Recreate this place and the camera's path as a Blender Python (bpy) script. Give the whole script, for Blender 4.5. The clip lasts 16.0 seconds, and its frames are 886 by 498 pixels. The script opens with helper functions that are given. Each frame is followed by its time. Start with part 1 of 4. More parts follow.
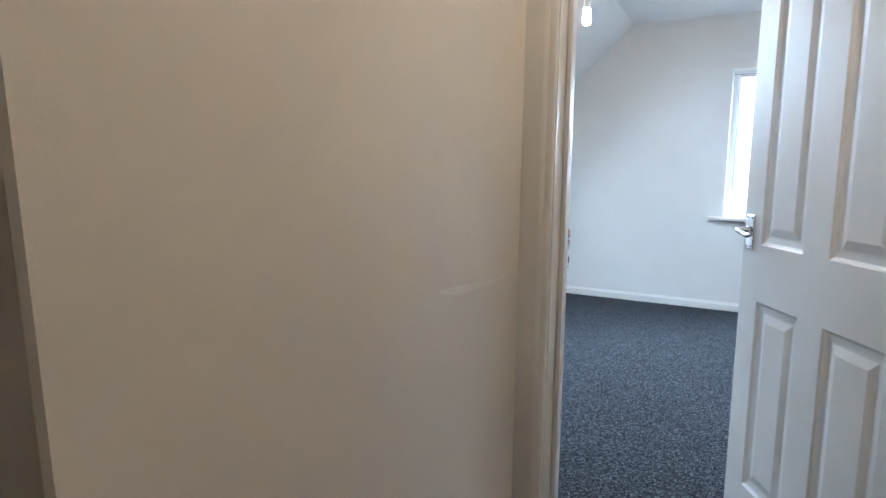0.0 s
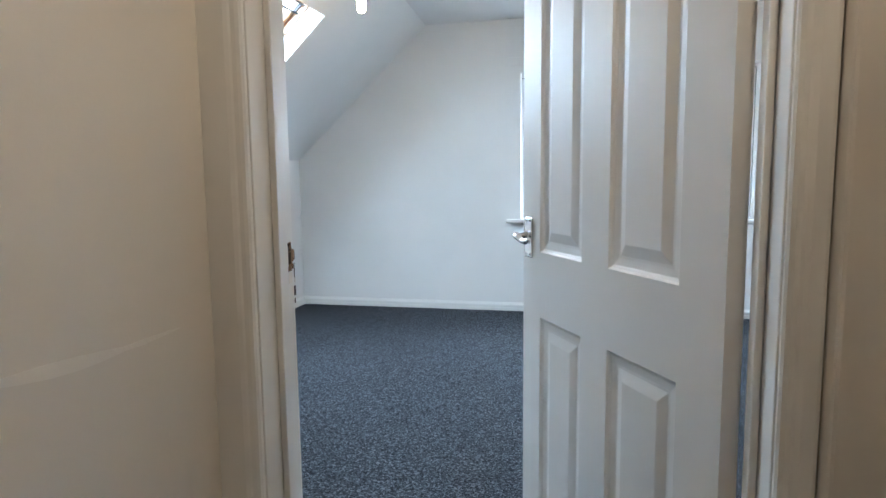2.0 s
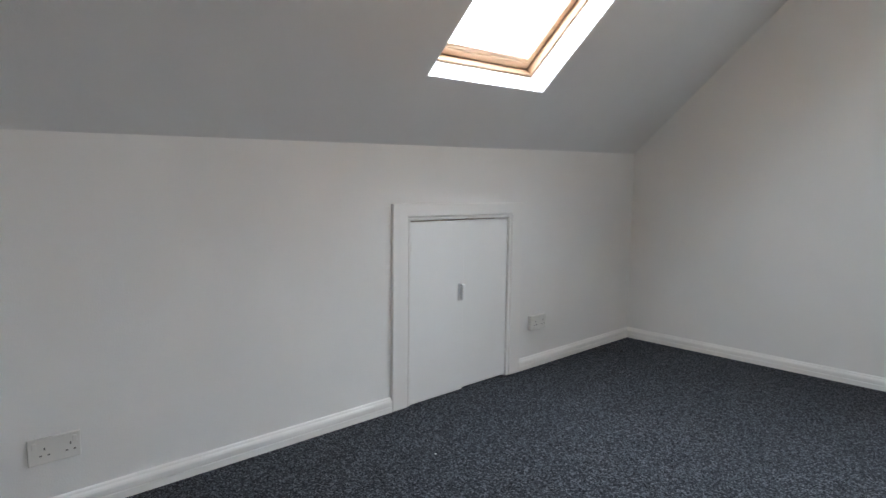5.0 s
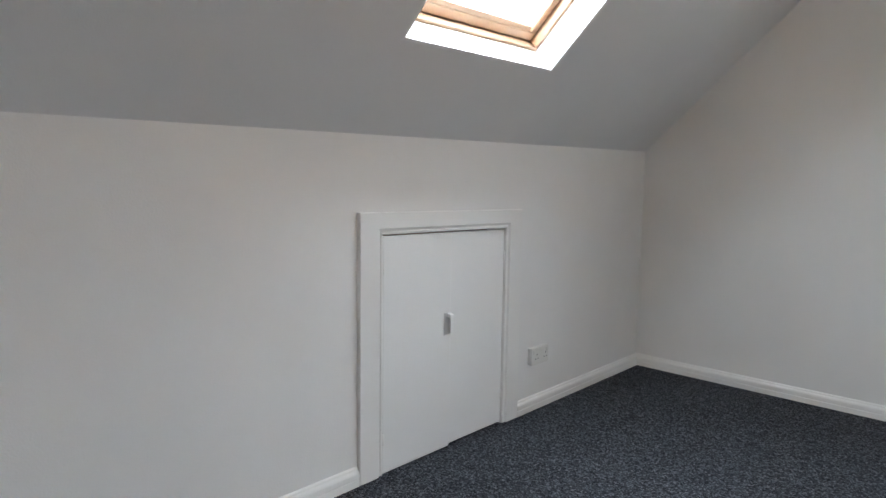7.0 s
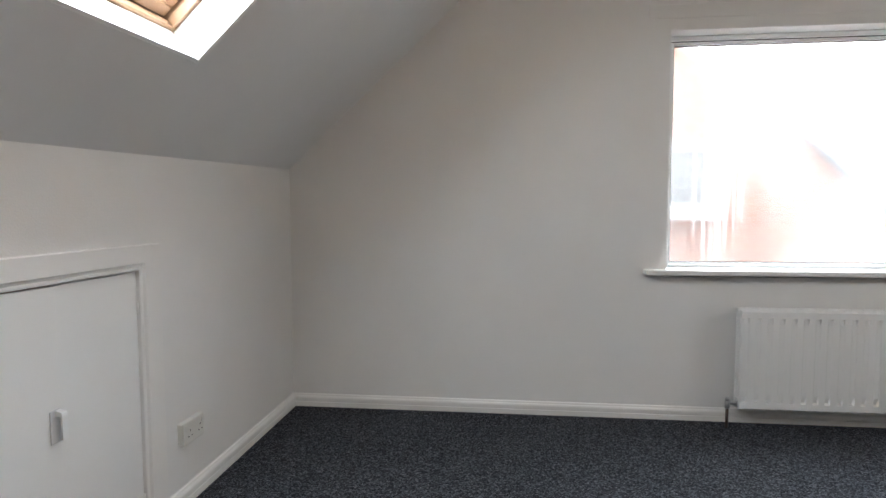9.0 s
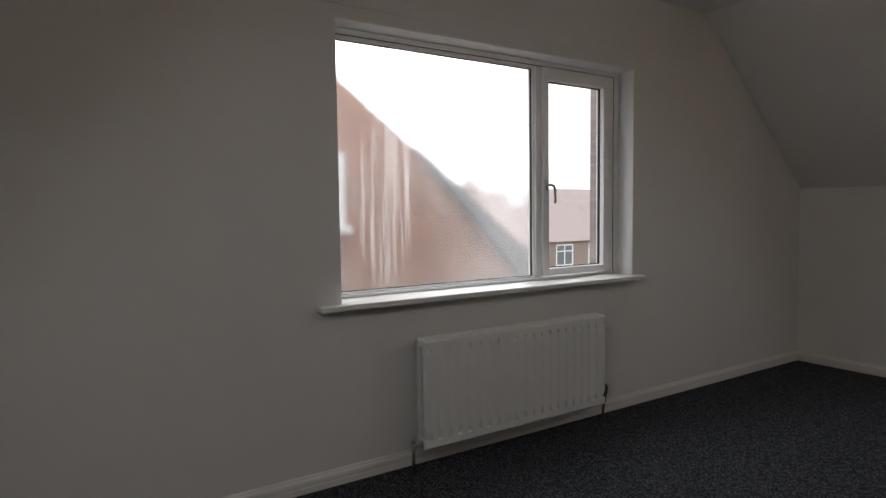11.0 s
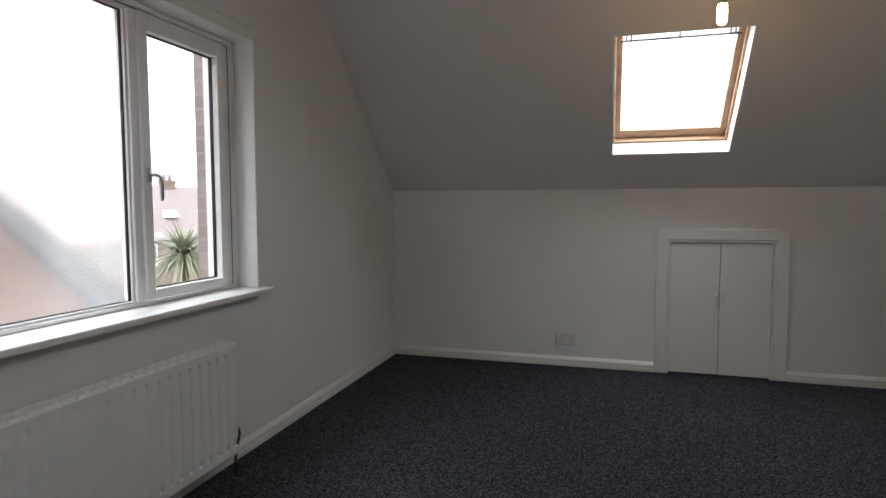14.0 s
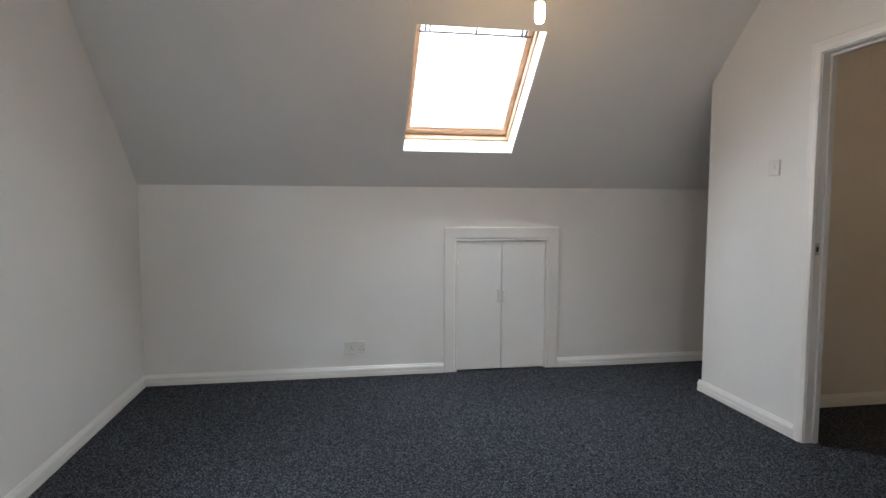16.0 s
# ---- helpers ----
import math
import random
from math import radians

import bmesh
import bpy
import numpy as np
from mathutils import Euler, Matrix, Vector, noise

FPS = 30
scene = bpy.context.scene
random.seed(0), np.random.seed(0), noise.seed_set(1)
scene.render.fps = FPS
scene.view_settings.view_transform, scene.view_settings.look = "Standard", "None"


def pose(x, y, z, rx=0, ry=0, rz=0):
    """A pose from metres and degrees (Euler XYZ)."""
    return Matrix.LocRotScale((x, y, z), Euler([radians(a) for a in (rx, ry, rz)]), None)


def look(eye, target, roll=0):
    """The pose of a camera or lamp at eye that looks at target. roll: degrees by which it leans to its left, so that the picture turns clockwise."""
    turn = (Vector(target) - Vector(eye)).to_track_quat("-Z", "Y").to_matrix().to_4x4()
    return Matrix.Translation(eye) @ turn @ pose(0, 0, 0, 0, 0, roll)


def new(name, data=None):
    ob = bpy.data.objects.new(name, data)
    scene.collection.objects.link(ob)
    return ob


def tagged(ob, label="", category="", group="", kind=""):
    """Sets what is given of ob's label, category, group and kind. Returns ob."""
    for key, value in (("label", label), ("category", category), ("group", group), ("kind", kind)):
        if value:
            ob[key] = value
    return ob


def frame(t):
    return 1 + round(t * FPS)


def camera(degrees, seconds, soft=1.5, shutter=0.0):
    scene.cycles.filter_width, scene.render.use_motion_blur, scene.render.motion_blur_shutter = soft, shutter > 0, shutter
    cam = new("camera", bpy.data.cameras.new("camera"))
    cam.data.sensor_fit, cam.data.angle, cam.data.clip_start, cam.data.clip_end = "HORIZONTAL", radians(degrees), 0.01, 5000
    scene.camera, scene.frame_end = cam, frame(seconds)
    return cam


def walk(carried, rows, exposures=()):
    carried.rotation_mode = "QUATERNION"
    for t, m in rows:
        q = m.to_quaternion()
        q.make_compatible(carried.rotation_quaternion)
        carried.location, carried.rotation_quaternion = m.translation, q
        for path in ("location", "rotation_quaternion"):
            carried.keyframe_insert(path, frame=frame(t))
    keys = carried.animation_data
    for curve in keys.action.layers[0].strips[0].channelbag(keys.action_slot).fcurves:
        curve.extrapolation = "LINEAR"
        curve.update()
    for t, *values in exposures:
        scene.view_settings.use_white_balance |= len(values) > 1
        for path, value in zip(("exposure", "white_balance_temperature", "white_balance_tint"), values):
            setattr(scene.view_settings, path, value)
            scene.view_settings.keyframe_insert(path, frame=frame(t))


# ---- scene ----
cam = camera(74.2, 16.0)
PATH = [
    (0, (0.105, -1.182, 1.127), (-0.873, 0.545, 0.879), 0.8),
    (0.5, (0.092, -1.156, 1.117), (-0.591, 0.711, 0.899), 0.2),
    (1, (0.083, -1.105, 1.107), (-0.412, 0.822, 0.901), -0.2),
    (1.5, (0.102, -0.937, 1.09), (-0.322, 1.007, 0.879), 0.3),
    (2, (0.153, -0.724, 1.111), (-0.277, 1.217, 0.893), -0.7),
    (2.5, (0.151, -0.457, 1.107), (-0.284, 1.482, 0.885), -0.5),
    (3, (0.126, -0.23, 1.109), (-0.426, 1.679, 0.888), -0.5),
    (3.5, (0.102, -0.051, 1.111), (-0.765, 1.738, 0.896), -0.2),
    (4, (0.041, 0.118, 1.093), (-1.106, 1.743, 0.883), 0.3),
    (4.5, (-0.07, 0.317, 1.096), (-1.402, 1.794, 0.886), 0.6),
    (5, (-0.159, 0.424, 1.087), (-1.607, 1.788, 0.88), 0.7),
    (7.5, (-0.794, 0.943, 1.093), (-2.122, 2.427, 0.906), 0.8),
    (8, (-0.909, 0.998, 1.106), (-1.917, 2.717, 0.942), 0.3),
    (8.5, (-1.033, 1.064, 1.123), (-1.639, 2.964, 0.97), 0.3),
    (9, (-1.107, 1.175, 1.128), (-1.333, 3.158, 0.991), -0.1),
    (9.5, (-1.174, 1.357, 1.167), (-1.05, 3.348, 1.026), -0.4),
    (10, (-1.252, 1.48, 1.173), (-0.793, 3.423, 1.046), -0.4),
    (10.2, (-1.263, 1.601, 1.181), (-0.673, 3.508, 1.056), -0.5),
    (12.3, (-1.23, 2.19, 1.222), (0.319, 3.447, 1.091), -0.5),
    (12.5, (-1.213, 2.23, 1.227), (0.388, 3.422, 1.094), -0.4),
    (13, (-1.179, 2.416, 1.197), (0.584, 3.353, 1.069), -0.3),
    (13.5, (-1.091, 2.541, 1.201), (0.767, 3.268, 1.065), -0.1),
    (14, (-0.992, 2.633, 1.211), (0.924, 3.188, 1.072), -0.1),
    (14.5, (-0.908, 2.736, 1.217), (1.052, 3.11, 1.082), -0.2),
    (15, (-0.841, 2.889, 1.229), (1.153, 2.964, 1.088), 0.2),
    (15.5, (-0.753, 2.996, 1.223), (1.236, 2.852, 1.082), 0.1),
    (16, (-0.618, 3.064, 1.219), (1.346, 2.718, 1.071), 0.2),
]
EXPOSURES = [
    (0.0, 4.05, 4930, 4), (2.0, 3.92, 5030, 2), (3.0, 3.58, 5400, 6), (4.0, 3.14, 5800, 9), (5.0, 3.08, 5880, 9),
    (8.0, 3.15, 6000, 10), (9.0, 3.05, 6200, 11), (10.0, 2.22, 6450, 12), (12.5, 0.80, 6650, 16), (13.0, 1.0, 6650, 15),
    (14.0, 1.90, 6400, 13), (15.0, 2.55, 6200, 11), (16.0, 2.97, 6020, 9)]
walk(cam, [(t, look(eye, target, roll)) for t, eye, target, roll in PATH], EXPOSURES)

# ---- light: overcast sky, a weak wide sun, the bulbs, lamps added outside the skylights ----
world = bpy.data.worlds.new("overcast_sky")
scene.world = world
world.use_nodes = True
wn, wl = world.node_tree.nodes, world.node_tree.links
sky = wn.new("ShaderNodeTexSky")
sky.sky_type, sky.sun_disc = "NISHITA", False
sky.sun_elevation, sky.sun_rotation = radians(51), radians(5)
sky.air_density, sky.dust_density, sky.ozone_density = 1.0, 2.0, 1.0
hsv = wn.new("ShaderNodeHueSaturation")
hsv.inputs["Saturation"].default_value = 0.25
wl.new(sky.outputs[0], hsv.inputs["Color"])
cloud = wn.new("ShaderNodeMix")
cloud.data_type = "RGBA"
cloud.inputs["Factor"].default_value = 0.88
cloud.inputs["B"].default_value = (5.8, 6.25, 6.4, 1)
wl.new(hsv.outputs[0], cloud.inputs["A"])
wl.new(cloud.outputs["Result"], wn["Background"].inputs[0])
wn["Background"].inputs[1].default_value = 0.15
sun = new("sun", bpy.data.lights.new("sun", "SUN"))
sun.data.energy, sun.data.angle, sun.data.color = 1.5, radians(110), (0.95, 1.0, 1.01)
sun.matrix_basis = look((0, 0, 0), (0.12, -0.62, -0.78))

BULB_ROOM, BULB_LANDING = 22.0, 32.0
SKYLIGHT_FILL_POWER = 3.6


# ---- materials ----
def shade(name, rough=0.5, metal=0.0):
    m = bpy.data.materials.new(name)
    m.use_nodes = True
    b = m.node_tree.nodes["Principled BSDF"]
    b.inputs["Roughness"].default_value, b.inputs["Metallic"].default_value = rough, metal
    return m, m.node_tree.nodes, m.node_tree.links, b


def ramp(n, stops):
    r = n.new("ShaderNodeValToRGB")
    while len(r.color_ramp.elements) < len(stops):
        r.color_ramp.elements.new(0.5)
    for e, (p, c) in zip(r.color_ramp.elements, stops):
        e.position, e.color = p, (*c, 1)
    return r


def noise_tex(n, l, scale, detail=3.0, stretch=None):
    co = n.new("ShaderNodeTexCoord")
    mp = n.new("ShaderNodeMapping")
    if stretch:
        mp.inputs["Scale"].default_value = stretch
    l.new(co.outputs["Object"], mp.inputs[0])
    t = n.new("ShaderNodeTexNoise")
    t.inputs["Scale"].default_value, t.inputs["Detail"].default_value = scale, detail
    l.new(mp.outputs[0], t.inputs["Vector"])
    return t


def painted(name, a, b, rough, big=1.3, fine=180.0, bump=0.04, brush=None, scuff=0.0):
    """Paint: soft large-scale mottling, fine roller or brush relief, uneven gloss."""
    m, n, l, p = shade(name, rough)
    t = noise_tex(n, l, big, 5.0)
    r = ramp(n, [(0.3, a), (0.7, b)])
    l.new(t.outputs[0], r.inputs[0])
    colour = r.outputs[0]
    if scuff:
        s = noise_tex(n, l, 9.0, 8.0, (1, 1, 0.5))
        sr = ramp(n, [(0.66, (0, 0, 0)), (0.74, (1, 1, 1))])
        l.new(s.outputs[0], sr.inputs[0])
        mx = n.new("ShaderNodeMix")
        mx.data_type = "RGBA"
        sc = n.new("ShaderNodeMath")
        sc.operation = "MULTIPLY"
        sc.inputs[1].default_value = scuff
        l.new(sr.outputs[0], sc.inputs[0])
        l.new(sc.outputs[0], mx.inputs["Factor"])
        l.new(colour, mx.inputs["A"])
        mx.inputs["B"].default_value = (a[0] * 0.6, a[1] * 0.58, a[2] * 0.55, 1)
        colour = mx.outputs["Result"]
    l.new(colour, p.inputs["Base Color"])
    f = noise_tex(n, l, fine, 3.0, brush)
    g = noise_tex(n, l, 3.0, 4.0)
    add = n.new("ShaderNodeMath")
    add.operation = "MULTIPLY_ADD"
    add.inputs[1].default_value = 6.0
    l.new(g.outputs[0], add.inputs[0])
    l.new(f.outputs[0], add.inputs[2])
    bp = n.new("ShaderNodeBump")
    bp.inputs["Strength"].default_value, bp.inputs["Distance"].default_value = bump * 5, 0.004
    l.new(add.outputs[0], bp.inputs["Height"])
    l.new(bp.outputs[0], p.inputs["Normal"])
    mr = n.new("ShaderNodeMapRange")
    mr.inputs["To Min"].default_value, mr.inputs["To Max"].default_value = rough - 0.08, min(1, rough + 0.08)
    l.new(t.outputs[0], mr.inputs[0])
    l.new(mr.outputs[0], p.inputs["Roughness"])
    return m


M_WALL = painted("wall_paint", (0.74, 0.735, 0.722), (0.80, 0.795, 0.782), 0.75)
M_CEIL = painted("ceiling_paint", (0.72, 0.72, 0.715), (0.77, 0.77, 0.765), 0.8)
M_LANDING = painted("landing_paint", (0.70, 0.655, 0.59), (0.76, 0.715, 0.65), 0.7, bump=0.015, scuff=0.12)
M_GLOSS = painted("gloss_white_paint", (0.76, 0.75, 0.73), (0.82, 0.81, 0.79), 0.36, 2.0, 90.0, 0.006, (1, 1, 0.3), 0.05)
M_DOOR = painted("door_paint", (0.75, 0.735, 0.71), (0.81, 0.795, 0.77), 0.42, 2.0, 140.0, 0.006, (1, 1, 0.3), 0.04)
M_CUPB = painted("cupboard_paint", (0.78, 0.78, 0.77), (0.83, 0.83, 0.82), 0.45, 1.5, 120.0, 0.02)
M_UPVC = painted("white_upvc", (0.80, 0.80, 0.80), (0.85, 0.85, 0.85), 0.28, 1.0, 30.0, 0.005)
M_PLASTIC = painted("white_plastic", (0.66, 0.65, 0.62), (0.72, 0.71, 0.68), 0.35, 2.0, 30.0, 0.005)
M_RAD = painted("radiator_enamel", (0.77, 0.775, 0.765), (0.82, 0.825, 0.815), 0.34, 2.0, 40.0, 0.01)
M_REVEAL = painted("reveal_paint", (0.78, 0.78, 0.77), (0.84, 0.84, 0.83), 0.6)
M_TILE = painted("roof_tile", (0.22, 0.175, 0.165), (0.31, 0.25, 0.24), 0.8, 3.0, 12.0, 0.2)
M_SLATE = painted("grey_tile", (0.10, 0.105, 0.11), (0.17, 0.175, 0.18), 0.7, 3.0, 12.0, 0.2)
# old filler at the latch, and the light streak on the landing wall
M_FILLER_GLEAM = painted("filler_and_light_streak", (0.77, 0.73, 0.665), (0.80, 0.76, 0.70), 0.6, 12.0)
# handle plate: white plastic greyed to paint the shade beside the grip
M_HANDLE_SHADE = painted("shaded_white_plastic", (0.56, 0.56, 0.57), (0.62, 0.62, 0.63), 0.4, 3.0, 30.0, 0.005)
M_LEAD = painted("grey_flashing", (0.10, 0.10, 0.11), (0.16, 0.16, 0.17), 0.6)
M_TREE = painted("palm_trunk", (0.12, 0.09, 0.06), (0.2, 0.16, 0.11), 0.9, 8.0, 40.0, 0.2)
M_LEAF = painted("palm_leaf", (0.15, 0.175, 0.10), (0.28, 0.29, 0.20), 0.5, 6.0, 30.0, 0.02)
M_GROUND = painted("ground_cover", (0.06, 0.08, 0.04), (0.13, 0.13, 0.10), 0.95, 0.2, 4.0, 0.2)


def carpet():
    """Loop pile: dark navy tufts with scattered mid and pale grey flecks."""
    m, n, l, p = shade("loop_pile_carpet", 0.95)
    co = n.new("ShaderNodeTexCoord")
    v = n.new("ShaderNodeTexVoronoi")
    v.inputs["Scale"].default_value = 185.0
    l.new(co.outputs["Object"], v.inputs["Vector"])
    sep = n.new("ShaderNodeSeparateColor")
    l.new(v.outputs["Color"], sep.inputs[0])
    q = noise_tex(n, l, 45.0, 3.0)
    add = n.new("ShaderNodeMath")
    add.operation = "MULTIPLY_ADD"
    add.inputs[1].default_value = 0.75
    l.new(sep.outputs[0], add.inputs[0])
    half = n.new("ShaderNodeMath")
    half.operation = "MULTIPLY"
    half.inputs[1].default_value = 0.30
    l.new(q.outputs[0], half.inputs[0])
    l.new(half.outputs[0], add.inputs[2])
    r = ramp(n, [(0.15, (0.013, 0.0145, 0.018)), (0.42, (0.026, 0.029, 0.036)), (0.62, (0.056, 0.061, 0.072)), (0.78, (0.098, 0.104, 0.120)), (0.90, (0.165, 0.172, 0.190))])
    l.new(add.outputs[0], r.inputs[0])
    w = noise_tex(n, l, 0.9, 4.0)
    wr = ramp(n, [(0.3, (0.86, 0.86, 0.86)), (0.7, (1.0, 1.0, 1.0))])
    l.new(w.outputs[0], wr.inputs[0])
    mx = n.new("ShaderNodeMix")
    mx.data_type, mx.blend_type = "RGBA", "MULTIPLY"
    mx.inputs["Factor"].default_value = 1.0
    l.new(r.outputs[0], mx.inputs["A"])
    l.new(wr.outputs[0], mx.inputs["B"])
    l.new(mx.outputs["Result"], p.inputs["Base Color"])
    bp = n.new("ShaderNodeBump")
    bp.inputs["Strength"].default_value, bp.inputs["Distance"].default_value, bp.invert = 0.8, 0.006, True
    l.new(v.outputs["Distance"], bp.inputs["Height"])
    l.new(bp.outputs[0], p.inputs["Normal"])
    p.inputs["Specular IOR Level"].default_value = 0.12
    return m


def wood(name, a, b, rough):
    m, n, l, p = shade(name, rough)
    t = noise_tex(n, l, 14.0, 6.0, (1, 0.12, 1))
    r = ramp(n, [(0.35, a), (0.65, b)])
    l.new(t.outputs[0], r.inputs[0])
    l.new(r.outputs[0], p.inputs["Base Color"])
    bp = n.new("ShaderNodeBump")
    bp.inputs["Strength"].default_value, bp.inputs["Distance"].default_value = 0.15, 0.001
    l.new(t.outputs[0], bp.inputs["Height"])
    l.new(bp.outputs[0], p.inputs["Normal"])
    return m


def metal(name, c, rough):
    m, n, l, p = shade(name, rough, 1.0)
    t = noise_tex(n, l, 40.0, 4.0)
    r = ramp(n, [(0.3, tuple(v * 0.85 for v in c)), (0.7, c)])
    l.new(t.outputs[0], r.inputs[0])
    l.new(r.outputs[0], p.inputs["Base Color"])
    return m


def brickwork(name, c1, c2, joint):
    m, n, l, p = shade(name, 0.9)
    co = n.new("ShaderNodeTexCoord")
    mp = n.new("ShaderNodeMapping")
    mp.inputs["Rotation"].default_value = (radians(90), 0, 0)
    l.new(co.outputs["Object"], mp.inputs[0])
    t = n.new("ShaderNodeTexBrick")
    t.inputs["Color1"].default_value = (*c1, 1)
    t.inputs["Color2"].default_value = (*c2, 1)
    t.inputs["Mortar"].default_value = (*joint, 1)
    t.inputs["Scale"].default_value = 1.0
    t.inputs["Brick Width"].default_value, t.inputs["Row Height"].default_value, t.inputs["Mortar Size"].default_value = 0.225, 0.075, 0.008
    l.new(mp.outputs[0], t.inputs["Vector"])
    l.new(t.outputs[0], p.inputs["Base Color"])
    bp = n.new("ShaderNodeBump")
    bp.inputs["Strength"].default_value, bp.inputs["Distance"].default_value, bp.invert = 0.6, 0.01, True
    l.new(t.outputs["Fac"], bp.inputs["Height"])
    l.new(bp.outputs[0], p.inputs["Normal"])
    return m


def brick_piece():
    m, n, l, p = shade("red_brick", 0.9)
    oi = n.new("ShaderNodeObjectInfo")
    r = ramp(n, [(0.0, (0.29, 0.255, 0.24)), (1.0, (0.39, 0.335, 0.31))])
    l.new(oi.outputs["Random"], r.inputs[0])
    l.new(r.outputs[0], p.inputs["Base Color"])
    return m


def clear_glass():
    m, n, l, p = shade("window_glass", 0.02)
    tr = n.new("ShaderNodeBsdfTransparent")
    gl = n.new("ShaderNodeBsdfGlossy")
    gl.inputs["Roughness"].default_value = 0.02
    mx = n.new("ShaderNodeMixShader")
    mx.inputs[0].default_value = 0.035
    l.new(tr.outputs[0], mx.inputs[1])
    l.new(gl.outputs[0], mx.inputs[2])
    l.new(mx.outputs[0], n["Material Output"].inputs[0])
    return m


YF_GLASS = 4.533


def misted_glass():
    """Failed double glazing: a milky, blurring film of condensation, with paler tracks where drops ran down."""
    m, n, l, p = shade("misted_glass", 0.02)
    rf = n.new("ShaderNodeBsdfRefraction")
    rf.inputs["IOR"].default_value, rf.inputs["Roughness"].default_value = 1.10, 0.27
    tl = n.new("ShaderNodeBsdfTranslucent")
    tl.inputs["Color"].default_value = (0.92, 0.92, 0.92, 1)
    run = noise_tex(n, l, 66.0, 2.0, (1, 1, 0.025))
    runr = ramp(n, [(0.50, (0, 0, 0)), (0.58, (0.6, 0.6, 0.6))])
    l.new(run.outputs[0], runr.inputs[0])
    co = n.new("ShaderNodeTexCoord")
    off = n.new("ShaderNodeVectorMath")
    off.operation = "SUBTRACT"
    off.inputs[1].default_value = (0.02, YF_GLASS, 1.26)
    l.new(co.outputs["Object"], off.inputs[0])
    stretch = n.new("ShaderNodeVectorMath")
    stretch.operation = "MULTIPLY"
    stretch.inputs[1].default_value = (5.6, 0.0, 2.2)
    l.new(off.outputs[0], stretch.inputs[0])
    dist = n.new("ShaderNodeVectorMath")
    dist.operation = "LENGTH"
    l.new(stretch.outputs[0], dist.inputs[0])
    wr = ramp(n, [(0.70, (1, 1, 1)), (1.0, (0, 0, 0))])
    l.new(dist.outputs["Value"], wr.inputs[0])
    mul = n.new("ShaderNodeMath")
    mul.operation = "MULTIPLY"
    l.new(runr.outputs[0], mul.inputs[0])
    l.new(wr.outputs[0], mul.inputs[1])
    patch = noise_tex(n, l, 2.3, 4.0, (1, 1, 0.5))
    pr = ramp(n, [(0.3, (0.03, 0.03, 0.03)), (0.7, (0.13, 0.13, 0.13))])
    l.new(patch.outputs[0], pr.inputs[0])
    amount = n.new("ShaderNodeMath")
    amount.operation = "MULTIPLY_ADD"
    amount.inputs[1].default_value = 0.28
    l.new(mul.outputs[0], amount.inputs[0])
    l.new(pr.outputs[0], amount.inputs[2])
    mx = n.new("ShaderNodeMixShader")
    l.new(amount.outputs[0], mx.inputs[0])
    l.new(rf.outputs[0], mx.inputs[1])
    l.new(tl.outputs[0], mx.inputs[2])
    l.new(mx.outputs[0], n["Material Output"].inputs[0])
    return m


def glow(name, colour, strength):
    m, n, l, p = shade(name, 0.4)
    p.inputs["Base Color"].default_value = (0.85, 0.83, 0.78, 1)
    p.inputs["Emission Color"].default_value = (*colour, 1)
    p.inputs["Emission Strength"].default_value = strength
    return m


M_CARPET = carpet()
M_PINE = wood("varnished_pine", (0.53, 0.335, 0.20), (0.65, 0.455, 0.30), 0.42)
M_BARE = wood("bare_splintered_wood", (0.16, 0.09, 0.045), (0.34, 0.22, 0.12), 0.85)
M_HOLE = wood("dark_mortice", (0.02, 0.013, 0.008), (0.05, 0.03, 0.02), 0.9)
M_CHROME = metal("polished_chrome", (0.75, 0.76, 0.78), 0.12)
M_ALU = metal("aluminium", (0.55, 0.55, 0.56), 0.35)
M_COPPER = metal("dull_copper", (0.17, 0.135, 0.115), 0.5)
M_BRICKWALL = brickwork("red_brickwork", (0.38, 0.165, 0.105), (0.28, 0.115, 0.075), (0.34, 0.29, 0.24))
M_GREY_BRICK = brickwork("grey_brickwork", (0.33, 0.275, 0.255), (0.25, 0.205, 0.19), (0.32, 0.30, 0.28))
M_TERRACE = brickwork("brown_brickwork", (0.30, 0.20, 0.165), (0.22, 0.15, 0.125), (0.30, 0.27, 0.24))
M_BRICK = brick_piece()
M_GLASS = clear_glass()
M_MIST = misted_glass()
M_BULB = glow("warm_led_bulb", (1.0, 0.62, 0.28), BULB_ROOM)
M_BULB_HALL = glow("warm_hall_bulb", (1.0, 0.68, 0.40), BULB_LANDING)
M_GASKET_GAP = painted("black_gasket_and_gap", (0.012, 0.012, 0.012), (0.02, 0.02, 0.02), 0.7)
M_GREYPLUG = painted("grey_slot", (0.05, 0.05, 0.05), (0.08, 0.08, 0.08), 0.6)


# ---- mesh helpers ----
def box(bm, x0, y0, z0, x1, y1, z1):
    x0, x1, y0, y1, z0, z1 = min(x0, x1), max(x0, x1), min(y0, y1), max(y0, y1), min(z0, z1), max(z0, z1)
    v = [bm.verts.new((x, y, z)) for x in (x0, x1) for y in (y0, y1) for z in (z0, z1)]
    fs = [bm.faces.new([v[i] for i in q]) for q in ((0, 1, 3, 2), (4, 6, 7, 5), (0, 4, 5, 1), (2, 3, 7, 6), (0, 2, 6, 4), (1, 5, 7, 3))]
    return v, fs


